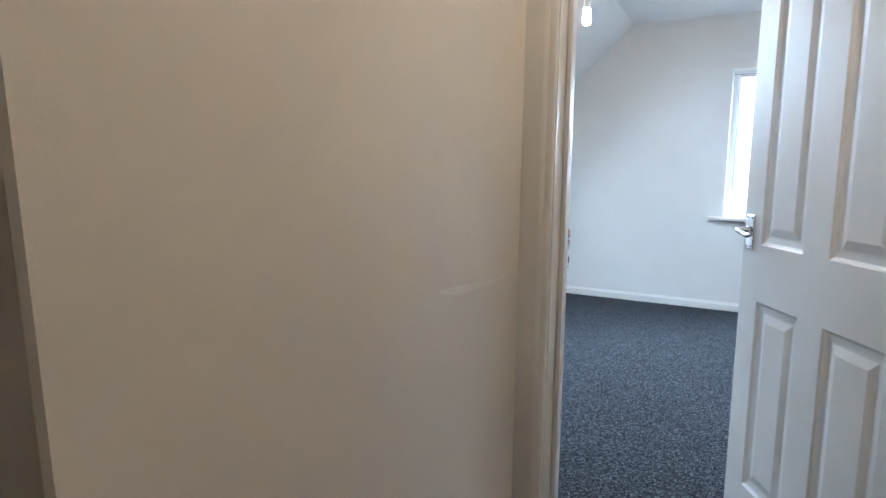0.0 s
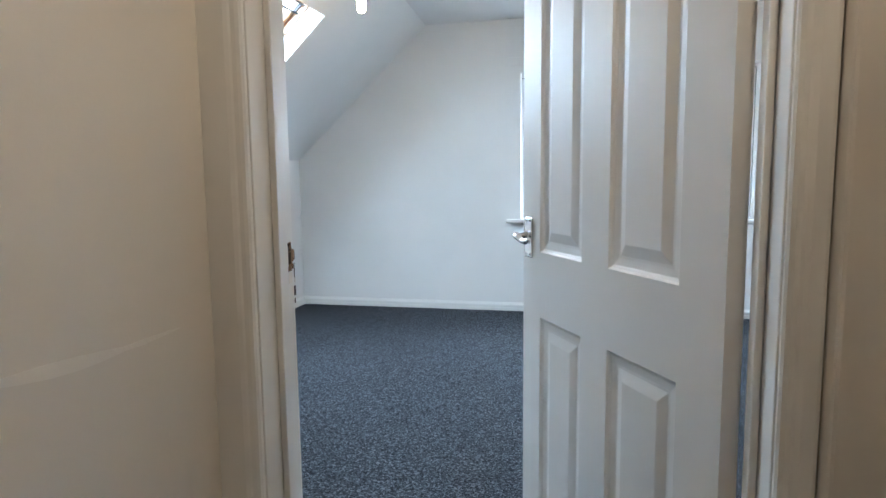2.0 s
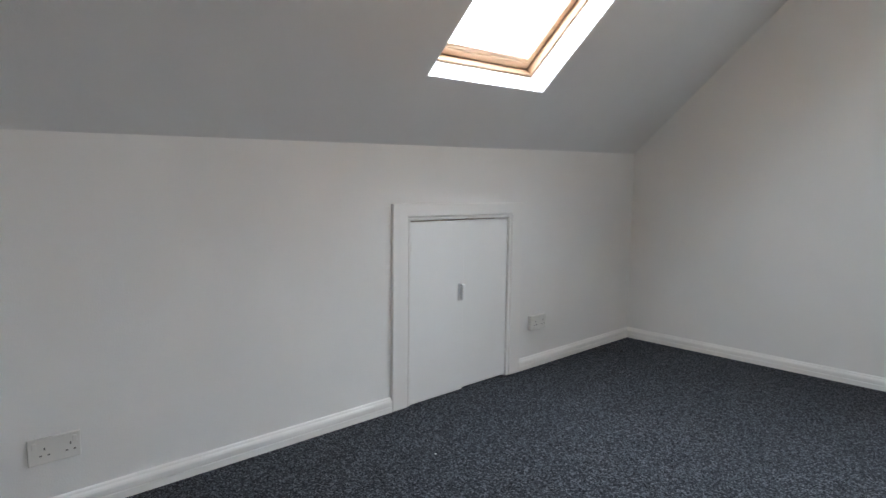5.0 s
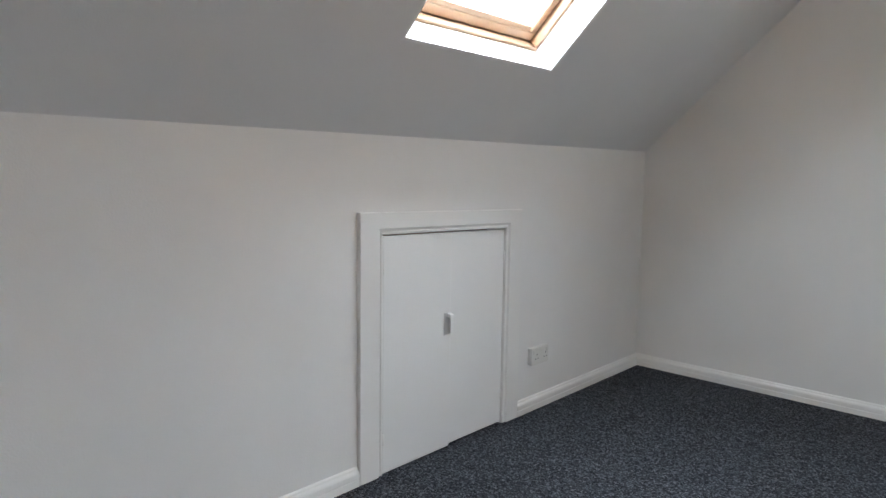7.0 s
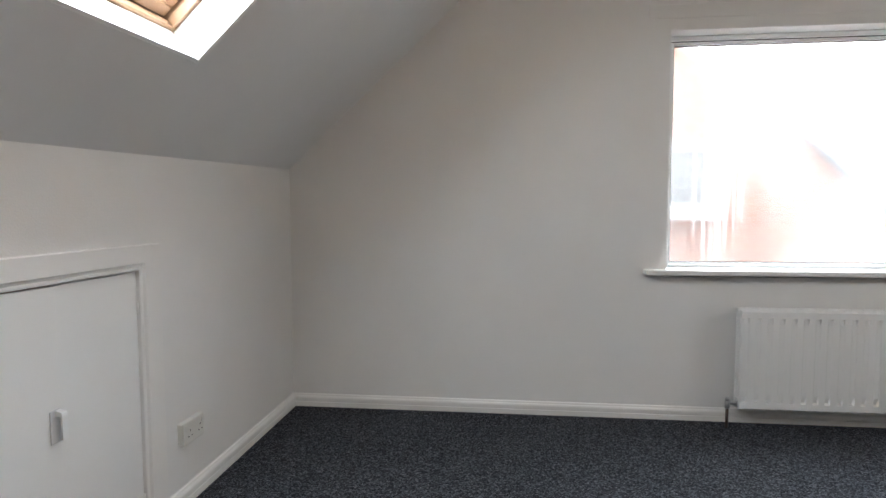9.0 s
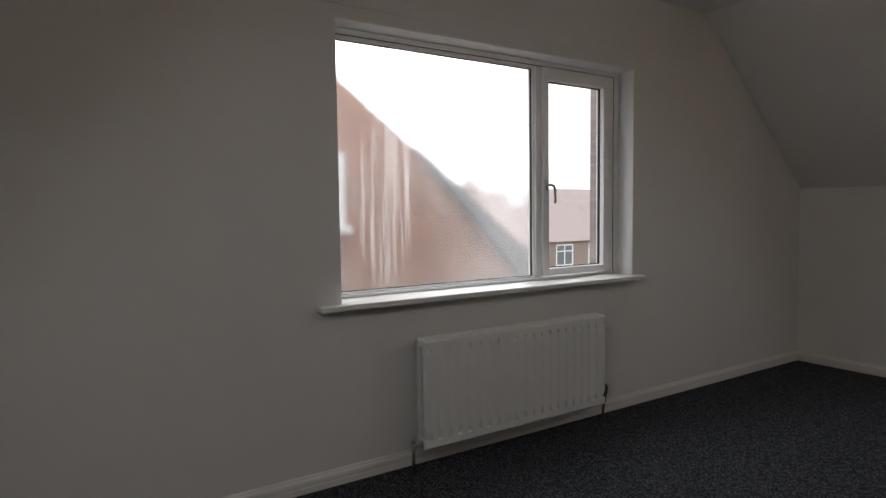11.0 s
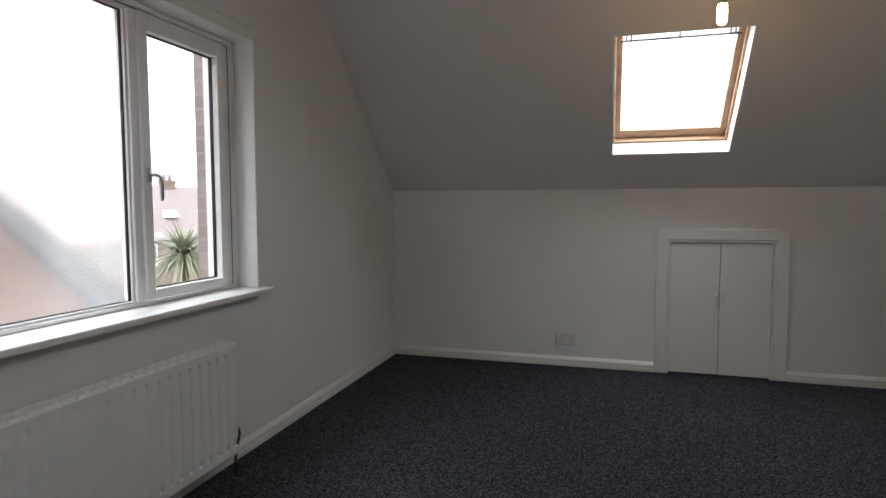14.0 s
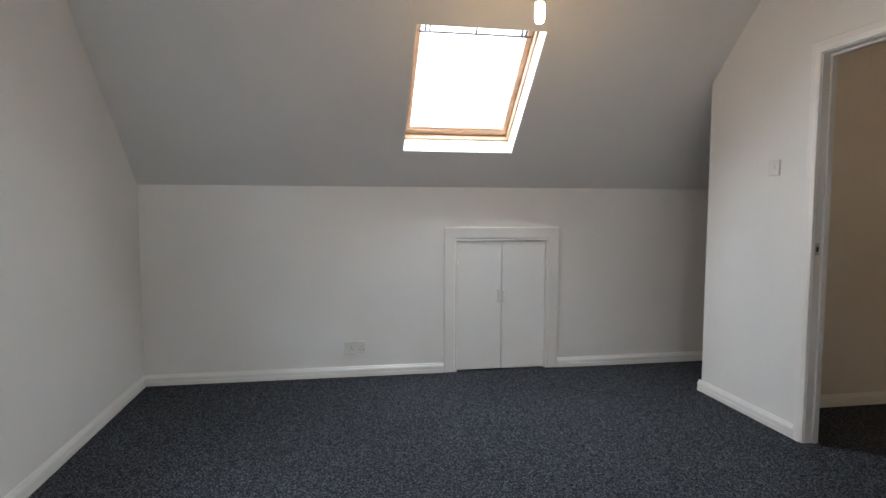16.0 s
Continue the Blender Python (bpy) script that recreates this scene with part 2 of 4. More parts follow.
def rounded(bm, x0, y0, z0, x1, y1, z1, r=0.003, seg=2):
    v, _ = box(bm, x0, y0, z0, x1, y1, z1)
    edges = list({e for w in v for e in w.link_edges})
    bmesh.ops.bevel(bm, geom=edges, offset=r, segments=seg, affect="EDGES", profile=0.5)


def extrude(bm, outline, a, b):
    """A prism: the outline's points (3D) moved from offset a to offset b."""
    a, b = Vector(a), Vector(b)
    lo = [bm.verts.new(Vector(p) + a) for p in outline]
    hi = [bm.verts.new(Vector(p) + b) for p in outline]
    k = len(outline)
    for i in range(k):
        bm.faces.new((lo[i], lo[(i + 1) % k], hi[(i + 1) % k], hi[i]))
    bm.faces.new(lo[::-1])
    bm.faces.new(hi)


def tube(bm, pts, r, seg=12, caps=True):
    """A round bar through the points; r is one radius or one for each point."""
    pts = [Vector(p) for p in pts]
    rs = r if isinstance(r, (list, tuple)) else [r] * len(pts)
    rings, side = [], None
    for i, p in enumerate(pts):
        d = (pts[min(i + 1, len(pts) - 1)] - pts[max(i - 1, 0)]).normalized()
        if side is None:
            side = d.orthogonal().normalized()
        side = (side - d * side.dot(d)).normalized()
        up = d.cross(side)
        rings.append([bm.verts.new(p + rs[i] * (math.cos(a) * side + math.sin(a) * up)) for a in [2 * math.pi * k / seg for k in range(seg)]])
    for a, b in zip(rings, rings[1:]):
        for k in range(seg):
            f = bm.faces.new((a[k], a[(k + 1) % seg], b[(k + 1) % seg], b[k]))
            f.smooth = True
    if caps:
        bm.faces.new(rings[0][::-1])
        bm.faces.new(rings[-1])


def grid_slab(bm, us, vs, holes, w0, w1, swap=False):
    """One slab of conforming cells with some left out; swap: v runs along z and w along y."""
    for i in range(len(us) - 1):
        for j in range(len(vs) - 1):
            if (i, j) not in holes:
                if swap:
                    box(bm, us[i], w0, vs[j], us[i + 1], w1, vs[j + 1])
                else:
                    box(bm, us[i], vs[j], w0, us[i + 1], vs[j + 1], w1)
    bmesh.ops.remove_doubles(bm, verts=bm.verts, dist=1e-5)
    same = {}
    for f in bm.faces:
        same.setdefault(tuple(round(c, 4) for c in f.calc_center_median()), []).append(f)
    bmesh.ops.delete(bm, geom=[f for fs in same.values() if len(fs) > 1 for f in fs], context="FACES_ONLY")


def part(name, bm, material, parent=None, label=""):
    bmesh.ops.recalc_face_normals(bm, faces=bm.faces)
    me = bpy.data.meshes.new(name)
    bm.to_mesh(me)
    bm.free()
    me.materials.append(material)
    ob = new(name, me)
    if parent:
        ob.parent = parent
    if label:
        ob["label"] = label
    return ob


def solid(name, material, boxes, parent=None, label="", bevel=0.0):
    bm = bmesh.new()
    for b in boxes:
        if bevel:
            rounded(bm, *b, r=bevel)
        else:
            box(bm, *b)
    return part(name, bm, material, parent, label)


def setting(ob, label, category):
    return tagged(ob, label, category, kind="structure")


def holder(name, m=None):
    ob = new(name)
    ob.empty_display_size = 0.1
    if m is not None:
        ob.matrix_basis = m
    return ob


# ---- plan ----
XA, XB, YW = -2.340, 3.540, 4.372      # knee walls, window wall
ZK, SLOPE, ZC = 1.350, 0.92, 2.485     # knee height, pitch, flat ceiling
RUN = (ZC - ZK) / SLOPE
Y1, Y2 = 0.250, 0.712                  # room faces of the two door walls
Y2B = 0.640                            # landing face of the second door wall
L1 = 0.142                             # landing face of the first door wall
D1 = (-0.343, 0.424)                   # first doorway between linings
D2 = (1.188, 1.956)                    # second doorway between linings
DH = 1.972
XBOX, XLAND = 2.836, 2.430
WX0, WX1, WZ0, WZ1 = -0.289, 1.612, 0.808, 2.046
YF = 4.495                             # window frame's inner face
CA = (2.250, 2.982, 0.926)             # cupboard openings: y, y, top
CB = (1.556, 2.227, 0.962)

# ---- structure ----
floor = setting(solid("floor", M_CARPET, [(-3.0, -2.7, -0.12, 4.2, YW + 0.02, 0.0)]), "dark navy grey flecked loop-pile carpet", "carpet")

T = 0.30
bm = bmesh.new()
grid_slab(bm, [XA - 0.4, WX0, WX1, XB + 0.4], [-0.12, WZ0 - 0.04, WZ1, 2.75], {(1, 1)}, YW, YW + T, True)
wall_north = setting(part("wall_north", bm, M_WALL), "white painted gable wall with a wide window", "wall")
wall_west = setting(solid("wall_west", M_WALL, [
    (XA - 0.1, Y1 - 0.05, -0.12, XA, CA[0], ZK), (XA - 0.1, CA[1], -0.12, XA, YW, ZK),
    (XA - 0.1, CA[0], CA[2], XA, CA[1], ZK)]), "low white knee wall under the sloping ceiling", "wall")
wall_east = setting(solid("wall_east", M_WALL, [
    (XB, -0.9, -0.12, XB + 0.1, CB[0], ZK), (XB, CB[1], -0.12, XB + 0.1, YW, ZK),
    (XB, CB[0], CB[2], XB + 0.1, CB[1], ZK)]), "low white knee wall under the sloping ceiling", "wall")
LT = 0.022
wall_south_1 = setting(solid("wall_south_1", M_WALL, [
    (XA - 0.4, L1, -0.12, D1[0] - LT, Y1, 2.75), (D1[1] + LT, L1, -0.12, 0.78, Y1, 2.75),
    (D1[0] - LT, L1, DH + LT, D1[1] + LT, Y1, 2.75)]), "white painted door wall", "wall")
wall_south_2 = setting(solid("wall_south_2", M_WALL, [
    (0.78, Y2B, -0.12, D2[0] - LT, Y2, 2.75), (D2[1] + LT, Y2B, -0.12, XBOX, Y2, 2.75),
    (D2[0] - LT, Y2B, DH + LT, D2[1] + LT, Y2, 2.75),
    (0.68, Y1 + 0.001, -0.12, 0.78, Y2, 2.75)]), "white painted wall beside the second doorway", "wall")
wall_alcove = setting(solid("wall_alcove", M_WALL, [
    (XBOX - 0.1, -0.9, -0.12, XBOX, Y2B, 2.75), (XBOX, -1.0, -0.12, XB + 0.4, -0.9, 2.75)]), "white painted return wall of the alcove", "wall")
wall_landing_skin = setting(solid("wall_landing_north", M_LANDING, [
    (-0.43, L1 - 0.012, 0, D1[0] - LT, L1 - 0.001, 2.42), (D1[1] + LT, L1 - 0.012, 0, 0.78, L1 - 0.001, 2.42),
    (D1[0] - LT, L1 - 0.012, DH + LT, D1[1] + LT, L1 - 0.001, 2.42)]), "magnolia painted landing wall with faint scuffs", "wall")
wall_landing_east = setting(solid("wall_landing_east", M_LANDING, [(XLAND, -2.5, 0, XLAND + 0.1, Y2B, 2.42)]), "magnolia painted landing wall", "wall")
def landing_west():
    """The landing wall whose free end leans out of plumb, with softened corners."""
    bm = bmesh.new()
    y1, r = L1 - 0.0125, 0.006
    lo = [bm.verts.new((x, y, 0)) for x, y in ((-0.520, y1), (-0.420, y1), (-0.420, -0.900 + r), (-0.420 - r, -0.900), (-0.520 + r, -0.900), (-0.520, -0.900 + r))]
    hi = [bm.verts.new((v.co.x, v.co.y - (0.105 if v.co.y < 0 else 0.0), 2.42)) for v in lo]
    for i in range(6):
        bm.faces.new((lo[i], lo[(i + 1) % 6], hi[(i + 1) % 6], hi[i]))
    bm.faces.new(lo[::-1])
    bm.faces.new(hi)
    return part("wall_landing_west", bm, M_LANDING)


wall_landing_west = setting(landing_west(), "magnolia painted landing wall with an outer corner", "wall")
# pale raised sliver: a streak of light put into the wall's colour
bm = bmesh.new()
arc = [(-0.27 + 0.30 * k / 8, 0.915 - 0.012 * k / 8 - 0.006 * math.sin(math.pi * k / 8)) for k in range(9)]
half = [0.003 + 0.006 * math.sin(math.pi * min(1, 1.6 * k / 8)) if k < 6 else 0.004 - 0.0015 * (k - 6) for k in range(9)]
extrude(bm, [(0, y, z - h) for (y, z), h in zip(arc, half)] + [(0, y, z + h) for (y, z), h in list(zip(arc, half))[::-1]], (-0.4198, 0, 0), (-0.4186, 0, 0))
part("light_streak", bm, M_FILLER_GLEAM, wall_landing_west, "pale curved streak of light modelled on the wall")
wall_landing_far = setting(solid("wall_landing_far", M_LANDING, [(-1.95, -2.5, 0, -1.85, L1 - 0.001, 2.42), (-1.85, L1 - 0.1, 0, -0.521, L1 - 0.0125, 2.42)]), "magnolia painted landing wall", "wall")
wall_landing_side = setting(solid("wall_landing_side", M_LANDING, [(0.480, 0.085, 0, 1.300, L1 - 0.0125, 2.42)], bevel=0.006), "magnolia painted landing wall beside the first door", "wall")
wall_landing_south = setting(solid("wall_landing_south", M_LANDING, [(-2.93, -2.6, 0, XLAND + 0.1, -2.5, 2.42)]), "magnolia painted landing wall", "wall")
ceiling_landing = setting(solid("ceiling_landing", M_CEIL, [(-2.95, -2.6, 2.42, XLAND + 0.1, L1, 2.52), (0.78, L1, 2.42, XLAND + 0.1, Y2B, 2.52)]), "white painted landing ceiling", "ceiling")
ceiling = setting(solid("ceiling", M_CEIL, [(XA + RUN - 0.02, -1.0, ZC, XB - RUN + 0.02, YW, ZC + 0.12)]), "flat white painted ceiling", "ceiling")
wall_outer = setting(solid("wall_outer", M_GREY_BRICK, [
    (XA - 0.4, YW + T + 0.001, -5.2, WX0 - 0.005, YW + T + 0.06, 2.75), (WX1 + 0.005, YW + T, -5.2, XB + 0.4, YW + T + 0.06, 2.75),
    (WX0 - 0.005, YW + T, -5.2, WX1 + 0.005, YW + T + 0.06, WZ0 - 0.05)]), "grey-red brick outer face of the gable", "wall")

# skylight openings: along y, then up the slope from the knee
SKY_A = (2.147, 2.935, 0.400, 1.290)
SKY_B = (1.903, 2.643, 0.340, 1.252)


SAG = 1.65


def slope_frame(side):
    """Local axes of a roof slope: u up the slope, v along y, w outwards."""
    c = 1 / math.hypot(1, SLOPE)
    s = SLOPE * c
    if side == "a":        # this roof slope sags towards the door wall
        sag = Matrix.Translation((0, YW, 0)) @ Matrix.Rotation(radians(SAG), 4, "X") @ Matrix.Translation((0, -YW, 0))
        return sag @ Matrix(((c, 0, -s, XA), (0, 1, 0, 0), (s, 0, c, ZK), (0, 0, 0, 1)))
    return Matrix(((-c, 0, s, XB), (0, 1, 0, 0), (s, 0, c, ZK), (0, 0, 0, 1)))


def roof_slope(name, side, sky_y):
    bm = bmesh.new()
    top, th = RUN * math.hypot(1, SLOPE), 0.10
    south, over = (0.20, 0.26) if side == "a" else (-1.0, 0.06)
    grid_slab(bm, [-0.3, sky_y[2] - 0.010, sky_y[3] + 0.010, top + over], [south, sky_y[0] - 0.010, sky_y[1] + 0.010, YW + 0.15], {(1, 1)}, 0, th)
    ob = part(name, bm, M_CEIL)
    ob.matrix_basis = slope_frame(side)
    return setting(ob, "sloping white painted ceiling with a skylight", "ceiling")


roof_slope("ceiling_slope_west", "a", SKY_A)
roof_slope("ceiling_slope_east", "b", SKY_B)


# ---- skirting ----
def skirting(p, q, nx, ny, h=0.072):
    """A moulded board from p to q along a wall; n points into the room."""
    prof = [(0, 0), (0.018, 0), (0.018, 0.026), (0.0155, 0.028), (0.0155, 0.031), (0.018, 0.033), (0.018, 0.050), (0.015, 0.057), (0.010, 0.062), (0.008, 0.068), (0.004, h), (0, h)]
    bm = bmesh.new()
    out = [(p[0] + nx * d, p[1] + ny * d, z) for d, z in prof]
    extrude(bm, out, (0, 0, 0), (q[0] - p[0], q[1] - p[1], 0))
    return setting(part("baseboard", bm, M_GLOSS), "white gloss moulded skirting board", "skirting board")


AW = 0.111                               # cupboard architrave
skirting((XA, Y1 + 0.02), (XA, CA[0] - AW - 0.002), 1, 0)
skirting((XA, CA[1] + 0.114), (XA, YW - 0.018), 1, 0)
skirting((XA + 0.001, YW), (XB - 0.001, YW), 0, -1)
skirting((XB, CB[1] + 0.099), (XB, YW - 0.018), -1, 0)
skirting((XB, -0.88), (XB, CB[0] - 0.102), -1, 0)
skirting((XBOX + 0.018, Y2), (D2[1] + 0.066, Y2), 0, 1)
skirting((XBOX, Y2 + 0.001), (XBOX, -0.88), 1, 0)
skirting((XA + 0.02, Y1), (D1[0] - 0.07, Y1), 0, 1)
skirting((XLAND, Y2B - 0.01), (XLAND, -2.48), -1, 0)
skirting((-1.23, L1 - 0.012), (D1[0] - 0.09, L1 - 0.012), 0, -1)
skirting((-1.25, L1 - 0.03), (-1.25, -0.56), 1, 0)


# ---- door frames and doors ----
def mitred(parent, names, section, at, z0, ztop, widths):
    """Two legs and a head with mitred corners. at(a, side, b): the point a proud of the wall and b outside that side's edge."""
    wl_, wt, wr = widths
    left, top, right = section(wl_), section(wt), section(wr)
    rings = []
    for k in range(len(top)):
        a = top[k][0]
        rings.append([at(a, 0, left[k][1], z0), at(a, 0, left[k][1], ztop + top[k][1]), at(a, 1, right[k][1], ztop + top[k][1]), at(a, 1, right[k][1], z0)])
    for m, name in enumerate(names):
        bm = bmesh.new()
        lo = [bm.verts.new(r[m]) for r in rings]
        hi = [bm.verts.new(r[m + 1]) for r in rings]
        for k in range(len(rings)):
            bm.faces.new((lo[k], lo[(k + 1) % len(rings)], hi[(k + 1) % len(rings)], hi[k]))
        bm.faces.new(lo[::-1])
        bm.faces.new(hi)
        part(name, bm, M_GLOSS, parent)


def architrave(parent, x0, x1, ztop, y, ny, w, gap=0.004, w_right=None):
    """Moulded boards round an opening on a wall that faces ny."""
    def section(w):
        return [(0, 0), (0.009, 0), (0.013, 0.003), (0.0145, 0.009), (0.0150, 0.016), (0.0165, 0.020), (0.018, 0.027), (0.018, w - 0.006), (0.0165, w - 0.002), (0.013, w), (0, w)]

    def at(a, side, b, z):
        return (x1 + gap + b if side else x0 - gap - b, y + ny * a, z)

    mitred(parent, ("architrave_leg", "architrave_head", "architrave_leg"), section, at, 0, ztop + gap, (w, w, w_right or w))


def door_lining(name, d, y0, y1, label):
    f = holder(name, pose(0, 0, 0))
    for x0, x1, z0, z1, nm in ((d[0] - LT, d[0], 0, DH, "jamb"), (d[1], d[1] + LT, 0, DH, "jamb"), (d[0] - LT, d[1] + LT, DH, DH + LT, "head")):
        solid(nm, M_GLOSS, [(x0 + 0.001, y0 - 0.002, z0, x1 - 0.001, y1 + 0.002, z1)], f, bevel=0.002)
    ys = y1 - 0.040
    for x0, x1, z0, z1 in ((d[0], d[0] + 0.012, 0, DH - 0.012), (d[1] - 0.012, d[1], 0, DH - 0.012), (d[0], d[1], DH - 0.012, DH)):
        solid("door_stop", M_GLOSS, [(x0, ys - 0.03, z0, x1, ys, z1)], f, bevel=0.002)
    return setting(f, label, "door frame")


frame_1 = door_lining("door_frame_1", D1, L1 - 0.012, Y1, "white gloss door frame with a splintered latch recess")
architrave(frame_1, D1[0], D1[1], DH, L1 - 0.012, -1, 0.088, w_right=0.050)
architrave(frame_1, D1[0], D1[1], DH, Y1, 1, 0.06)
frame_2 = door_lining("door_frame_2", D2, Y2B, Y2, "white gloss door frame of the second doorway")
architrave(frame_2, D2[0], D2[1], DH, Y2, 1, 0.060)
architrave(frame_2, D2[0], D2[1], DH, Y2B, -1, 0.060)

# the latch recess: bare splintered wood round a mortice, a raised plate coloured dark as its shade
xk = D1[0] + 0.0008
bm_l = bmesh.new()
extrude(bm_l, [(0, y, z) for y, z in ((0.2250, 0.957), (0.2270, 1.009), (0.2420, 1.012), (0.2432, 1.001), (0.2500, 0.998), (0.2538, 0.997), (0.2538, 0.979), (0.2480, 0.977), (0.2435, 0.970), (0.2418, 0.960), (0.2330, 0.962), (0.2290, 0.955))], (xk - 0.004, 0, 0), (xk + 0.0006, 0, 0))
part("chipped_recess", bm_l, M_BARE, frame_1, "bare splintered brown wood")
solid("mortice", M_HOLE, [(xk, 0.2305, 0.973, xk + 0.0011, 0.2395, 0.994)], frame_1, "dark empty latch mortice")
for y0, z0, y1, z1, h, mt in ((0.2262, 0.968, 0.2280, 1.007, 0.0018, M_GLOSS), (0.2285, 0.996, 0.2400, 1.010, 0.0011, M_HOLE), (0.2345, 1.000, 0.2375, 1.006, 0.0020, M_BARE),
                              (0.2405, 0.979, 0.2470, 0.997, 0.0014, M_BARE), (0.2475, 0.983, 0.2488, 0.996, 0.0030, M_PINE), (0.2495, 0.981, 0.2537, 0.993, 0.0013, M_HOLE),
                              (0.2295, 0.960, 0.2400, 0.972, 0.0013, M_BARE), (0.2440, 0.963, 0.2482, 0.973, 0.0012, M_BARE), (0.2440, 0.972, 0.2490, 0.976, 0.0022, M_GLOSS),
                              (0.2508, 0.946, 0.2522, 0.973, 0.0011, M_HOLE), (0.2512, 0.937, 0.2538, 0.946, 0.0012, M_FILLER_GLEAM), (0.2490, 0.899, 0.2520, 0.908, 0.0011, M_HOLE)):
    solid("wood_splinter", mt, [(xk, y0, z0, xk + h, y1, z1)], frame_1, bevel=0.0004)
solid("paint_flake", M_FILLER_GLEAM, [(xk, 0.2285, 0.938, xk + 0.0012, 0.2425, 0.958)], frame_1, "pale grey patch of old filler", bevel=0.0005)
solid("screw_hole", M_HOLE, [(xk, 0.2485, 0.913, xk + 0.0014, 0.2538, 0.931)], frame_1, "dark old screw hole", bevel=0.0005)
solid("strike_plate", M_ALU, [(D2[1] - 0.0016, Y2 - 0.030, 0.975, D2[1] + 0.001, Y2 - 0.006, 1.035)], frame_2, "dull metal strike plate", bevel=0.0005)
# thin dark plate, the hole's shade is in its colour
solid("strike_hole", M_HOLE, [(D2[1] - 0.0022, Y2 - 0.023, 0.992, D2[1] - 0.0005, Y2 - 0.011, 1.018)], frame_2, "dark latch hole")


def lever_handle(parent, u, z, w, sgn):
    """Lever on a plate, on the face at height w of the leaf; sgn is the way it faces."""
    bm = bmesh.new()
    rounded(bm, u - 0.020, w, z - 0.053, u + 0.020, w + sgn * 0.006, z + 0.053, r=0.0022, seg=2)
    plate = part("handle_plate", bm, M_CHROME, parent, "polished chrome back plate")
    bm = bmesh.new()
    for du in (-0.012, 0.012):
        for dz in (-0.044, 0.044):
            tube(bm, [(u + du, w + sgn * 0.005, z + dz), (u + du, w + sgn * 0.0075, z + dz)], 0.0035, 10)
    part("screw", bm, M_ALU, plate)
    bm = bmesh.new()
    tube(bm, [(u, w + sgn * 0.005, z + 0.004), (u, w + sgn * 0.016, z + 0.004), (u, w + sgn * 0.018, z + 0.004), (u, w + sgn * 0.040, z + 0.004)], [0.013, 0.012, 0.009, 0.009], 16)
    tube(bm, [(u + 0.011, w + sgn * 0.040, z + 0.006), (u, w + sgn * 0.041, z + 0.006), (u - 0.020, w + sgn * 0.042, z + 0.003), (u - 0.042, w + sgn * 0.042, z - 0.004),
              (u - 0.060, w + sgn * 0.041, z - 0.005), (u - 0.072, w + sgn * 0.040, z - 0.001), (u - 0.076, w + sgn * 0.039, z + 0.004)],
         [0.007, 0.0095, 0.0085, 0.0075, 0.008, 0.008, 0.005], 14)
    part("lever", bm, M_CHROME, plate, "curved chrome scroll lever")


def panel_door(name, width, m, label):
    """A moulded four-panel door. u from the hinge, v through the leaf, z up."""
    d = holder(name, m)
    th = 0.035
    us = [0, 0.106, 0.322, 0.428, 0.634, width]
    zs = [0, 0.185, 0.762, 0.931, 1.800, 1.955]
    bm = bmesh.new()
    g = 0.006
    grid_slab(bm, us, [z + g for z in zs], {(1, 1), (1, 3), (3, 1), (3, 3)}, -th, 0, True)
    part("leaf", bm, M_DOOR, d)
    for i in (1, 3):
        for j in (1, 3):
            bm = bmesh.new()
            u0, u1, z0, z1 = us[i], us[i + 1], zs[j] + g, zs[j + 1] + g
            for w, s in ((-th, 1), (0, -1)):
                # steps: edge, ogee down, flat, bevel up to the raised field
                rings = []
                for inset, depth in ((0, 0), (0.004, 0.0045), (0.010, 0.0075), (0.024, 0.0095), (0.030, 0.0095), (0.052, 0.0030), (0.054, 0.0026)):
                    rings.append([bm.verts.new(p) for p in ((u0 + inset, w + s * depth, z0 + inset), (u1 - inset, w + s * depth, z0 + inset), (u1 - inset, w + s * depth, z1 - inset), (u0 + inset, w + s * depth, z1 - inset))])
                for a, b in zip(rings, rings[1:]):
                    for k in range(4):
                        bm.faces.new((a[k], a[(k + 1) % 4], b[(k + 1) % 4], b[k]))
                bm.faces.new(rings[-1])
            part("door_panel", bm, M_DOOR, d)
    lever_handle(d, width - 0.041, 0.971, -th, -1)
    lever_handle(d, width - 0.041, 0.971, 0, 1)
    for z in (0.21, 1.74):
        bm = bmesh.new()
        tube(bm, [(-0.004, 0.004, z - 0.04), (-0.004, 0.004, z + 0.04)], 0.005, 10)
        part("hinge", bm, M_ALU, d, "steel butt hinge")
    return setting(d, label, "door")


def leaf_pose(px, py, deg):
    """Closed, a leaf lies along -x from its pivot with its room face to +y; deg: how far it stands open."""
    return Matrix.Translation((px, py, 0)) @ Matrix.Rotation(radians(180 - deg), 4, "Z") @ Matrix.Diagonal((1, -1, 1, 1))


def leaf_pose_2(px, py, deg):
    return Matrix.Translation((px, py, 0)) @ Matrix.Rotation(radians(deg), 4, "Z")


door_1 = panel_door("door_1", 0.735, leaf_pose(D1[1] - 0.012, Y1 - 0.012, 61.0), "white painted four-panel door standing ajar")
door_2 = panel_door("door_2", 0.762, leaf_pose_2(D2[0] + 0.003, Y2 + 0.002, 119.6), "white painted four-panel door standing wide open")


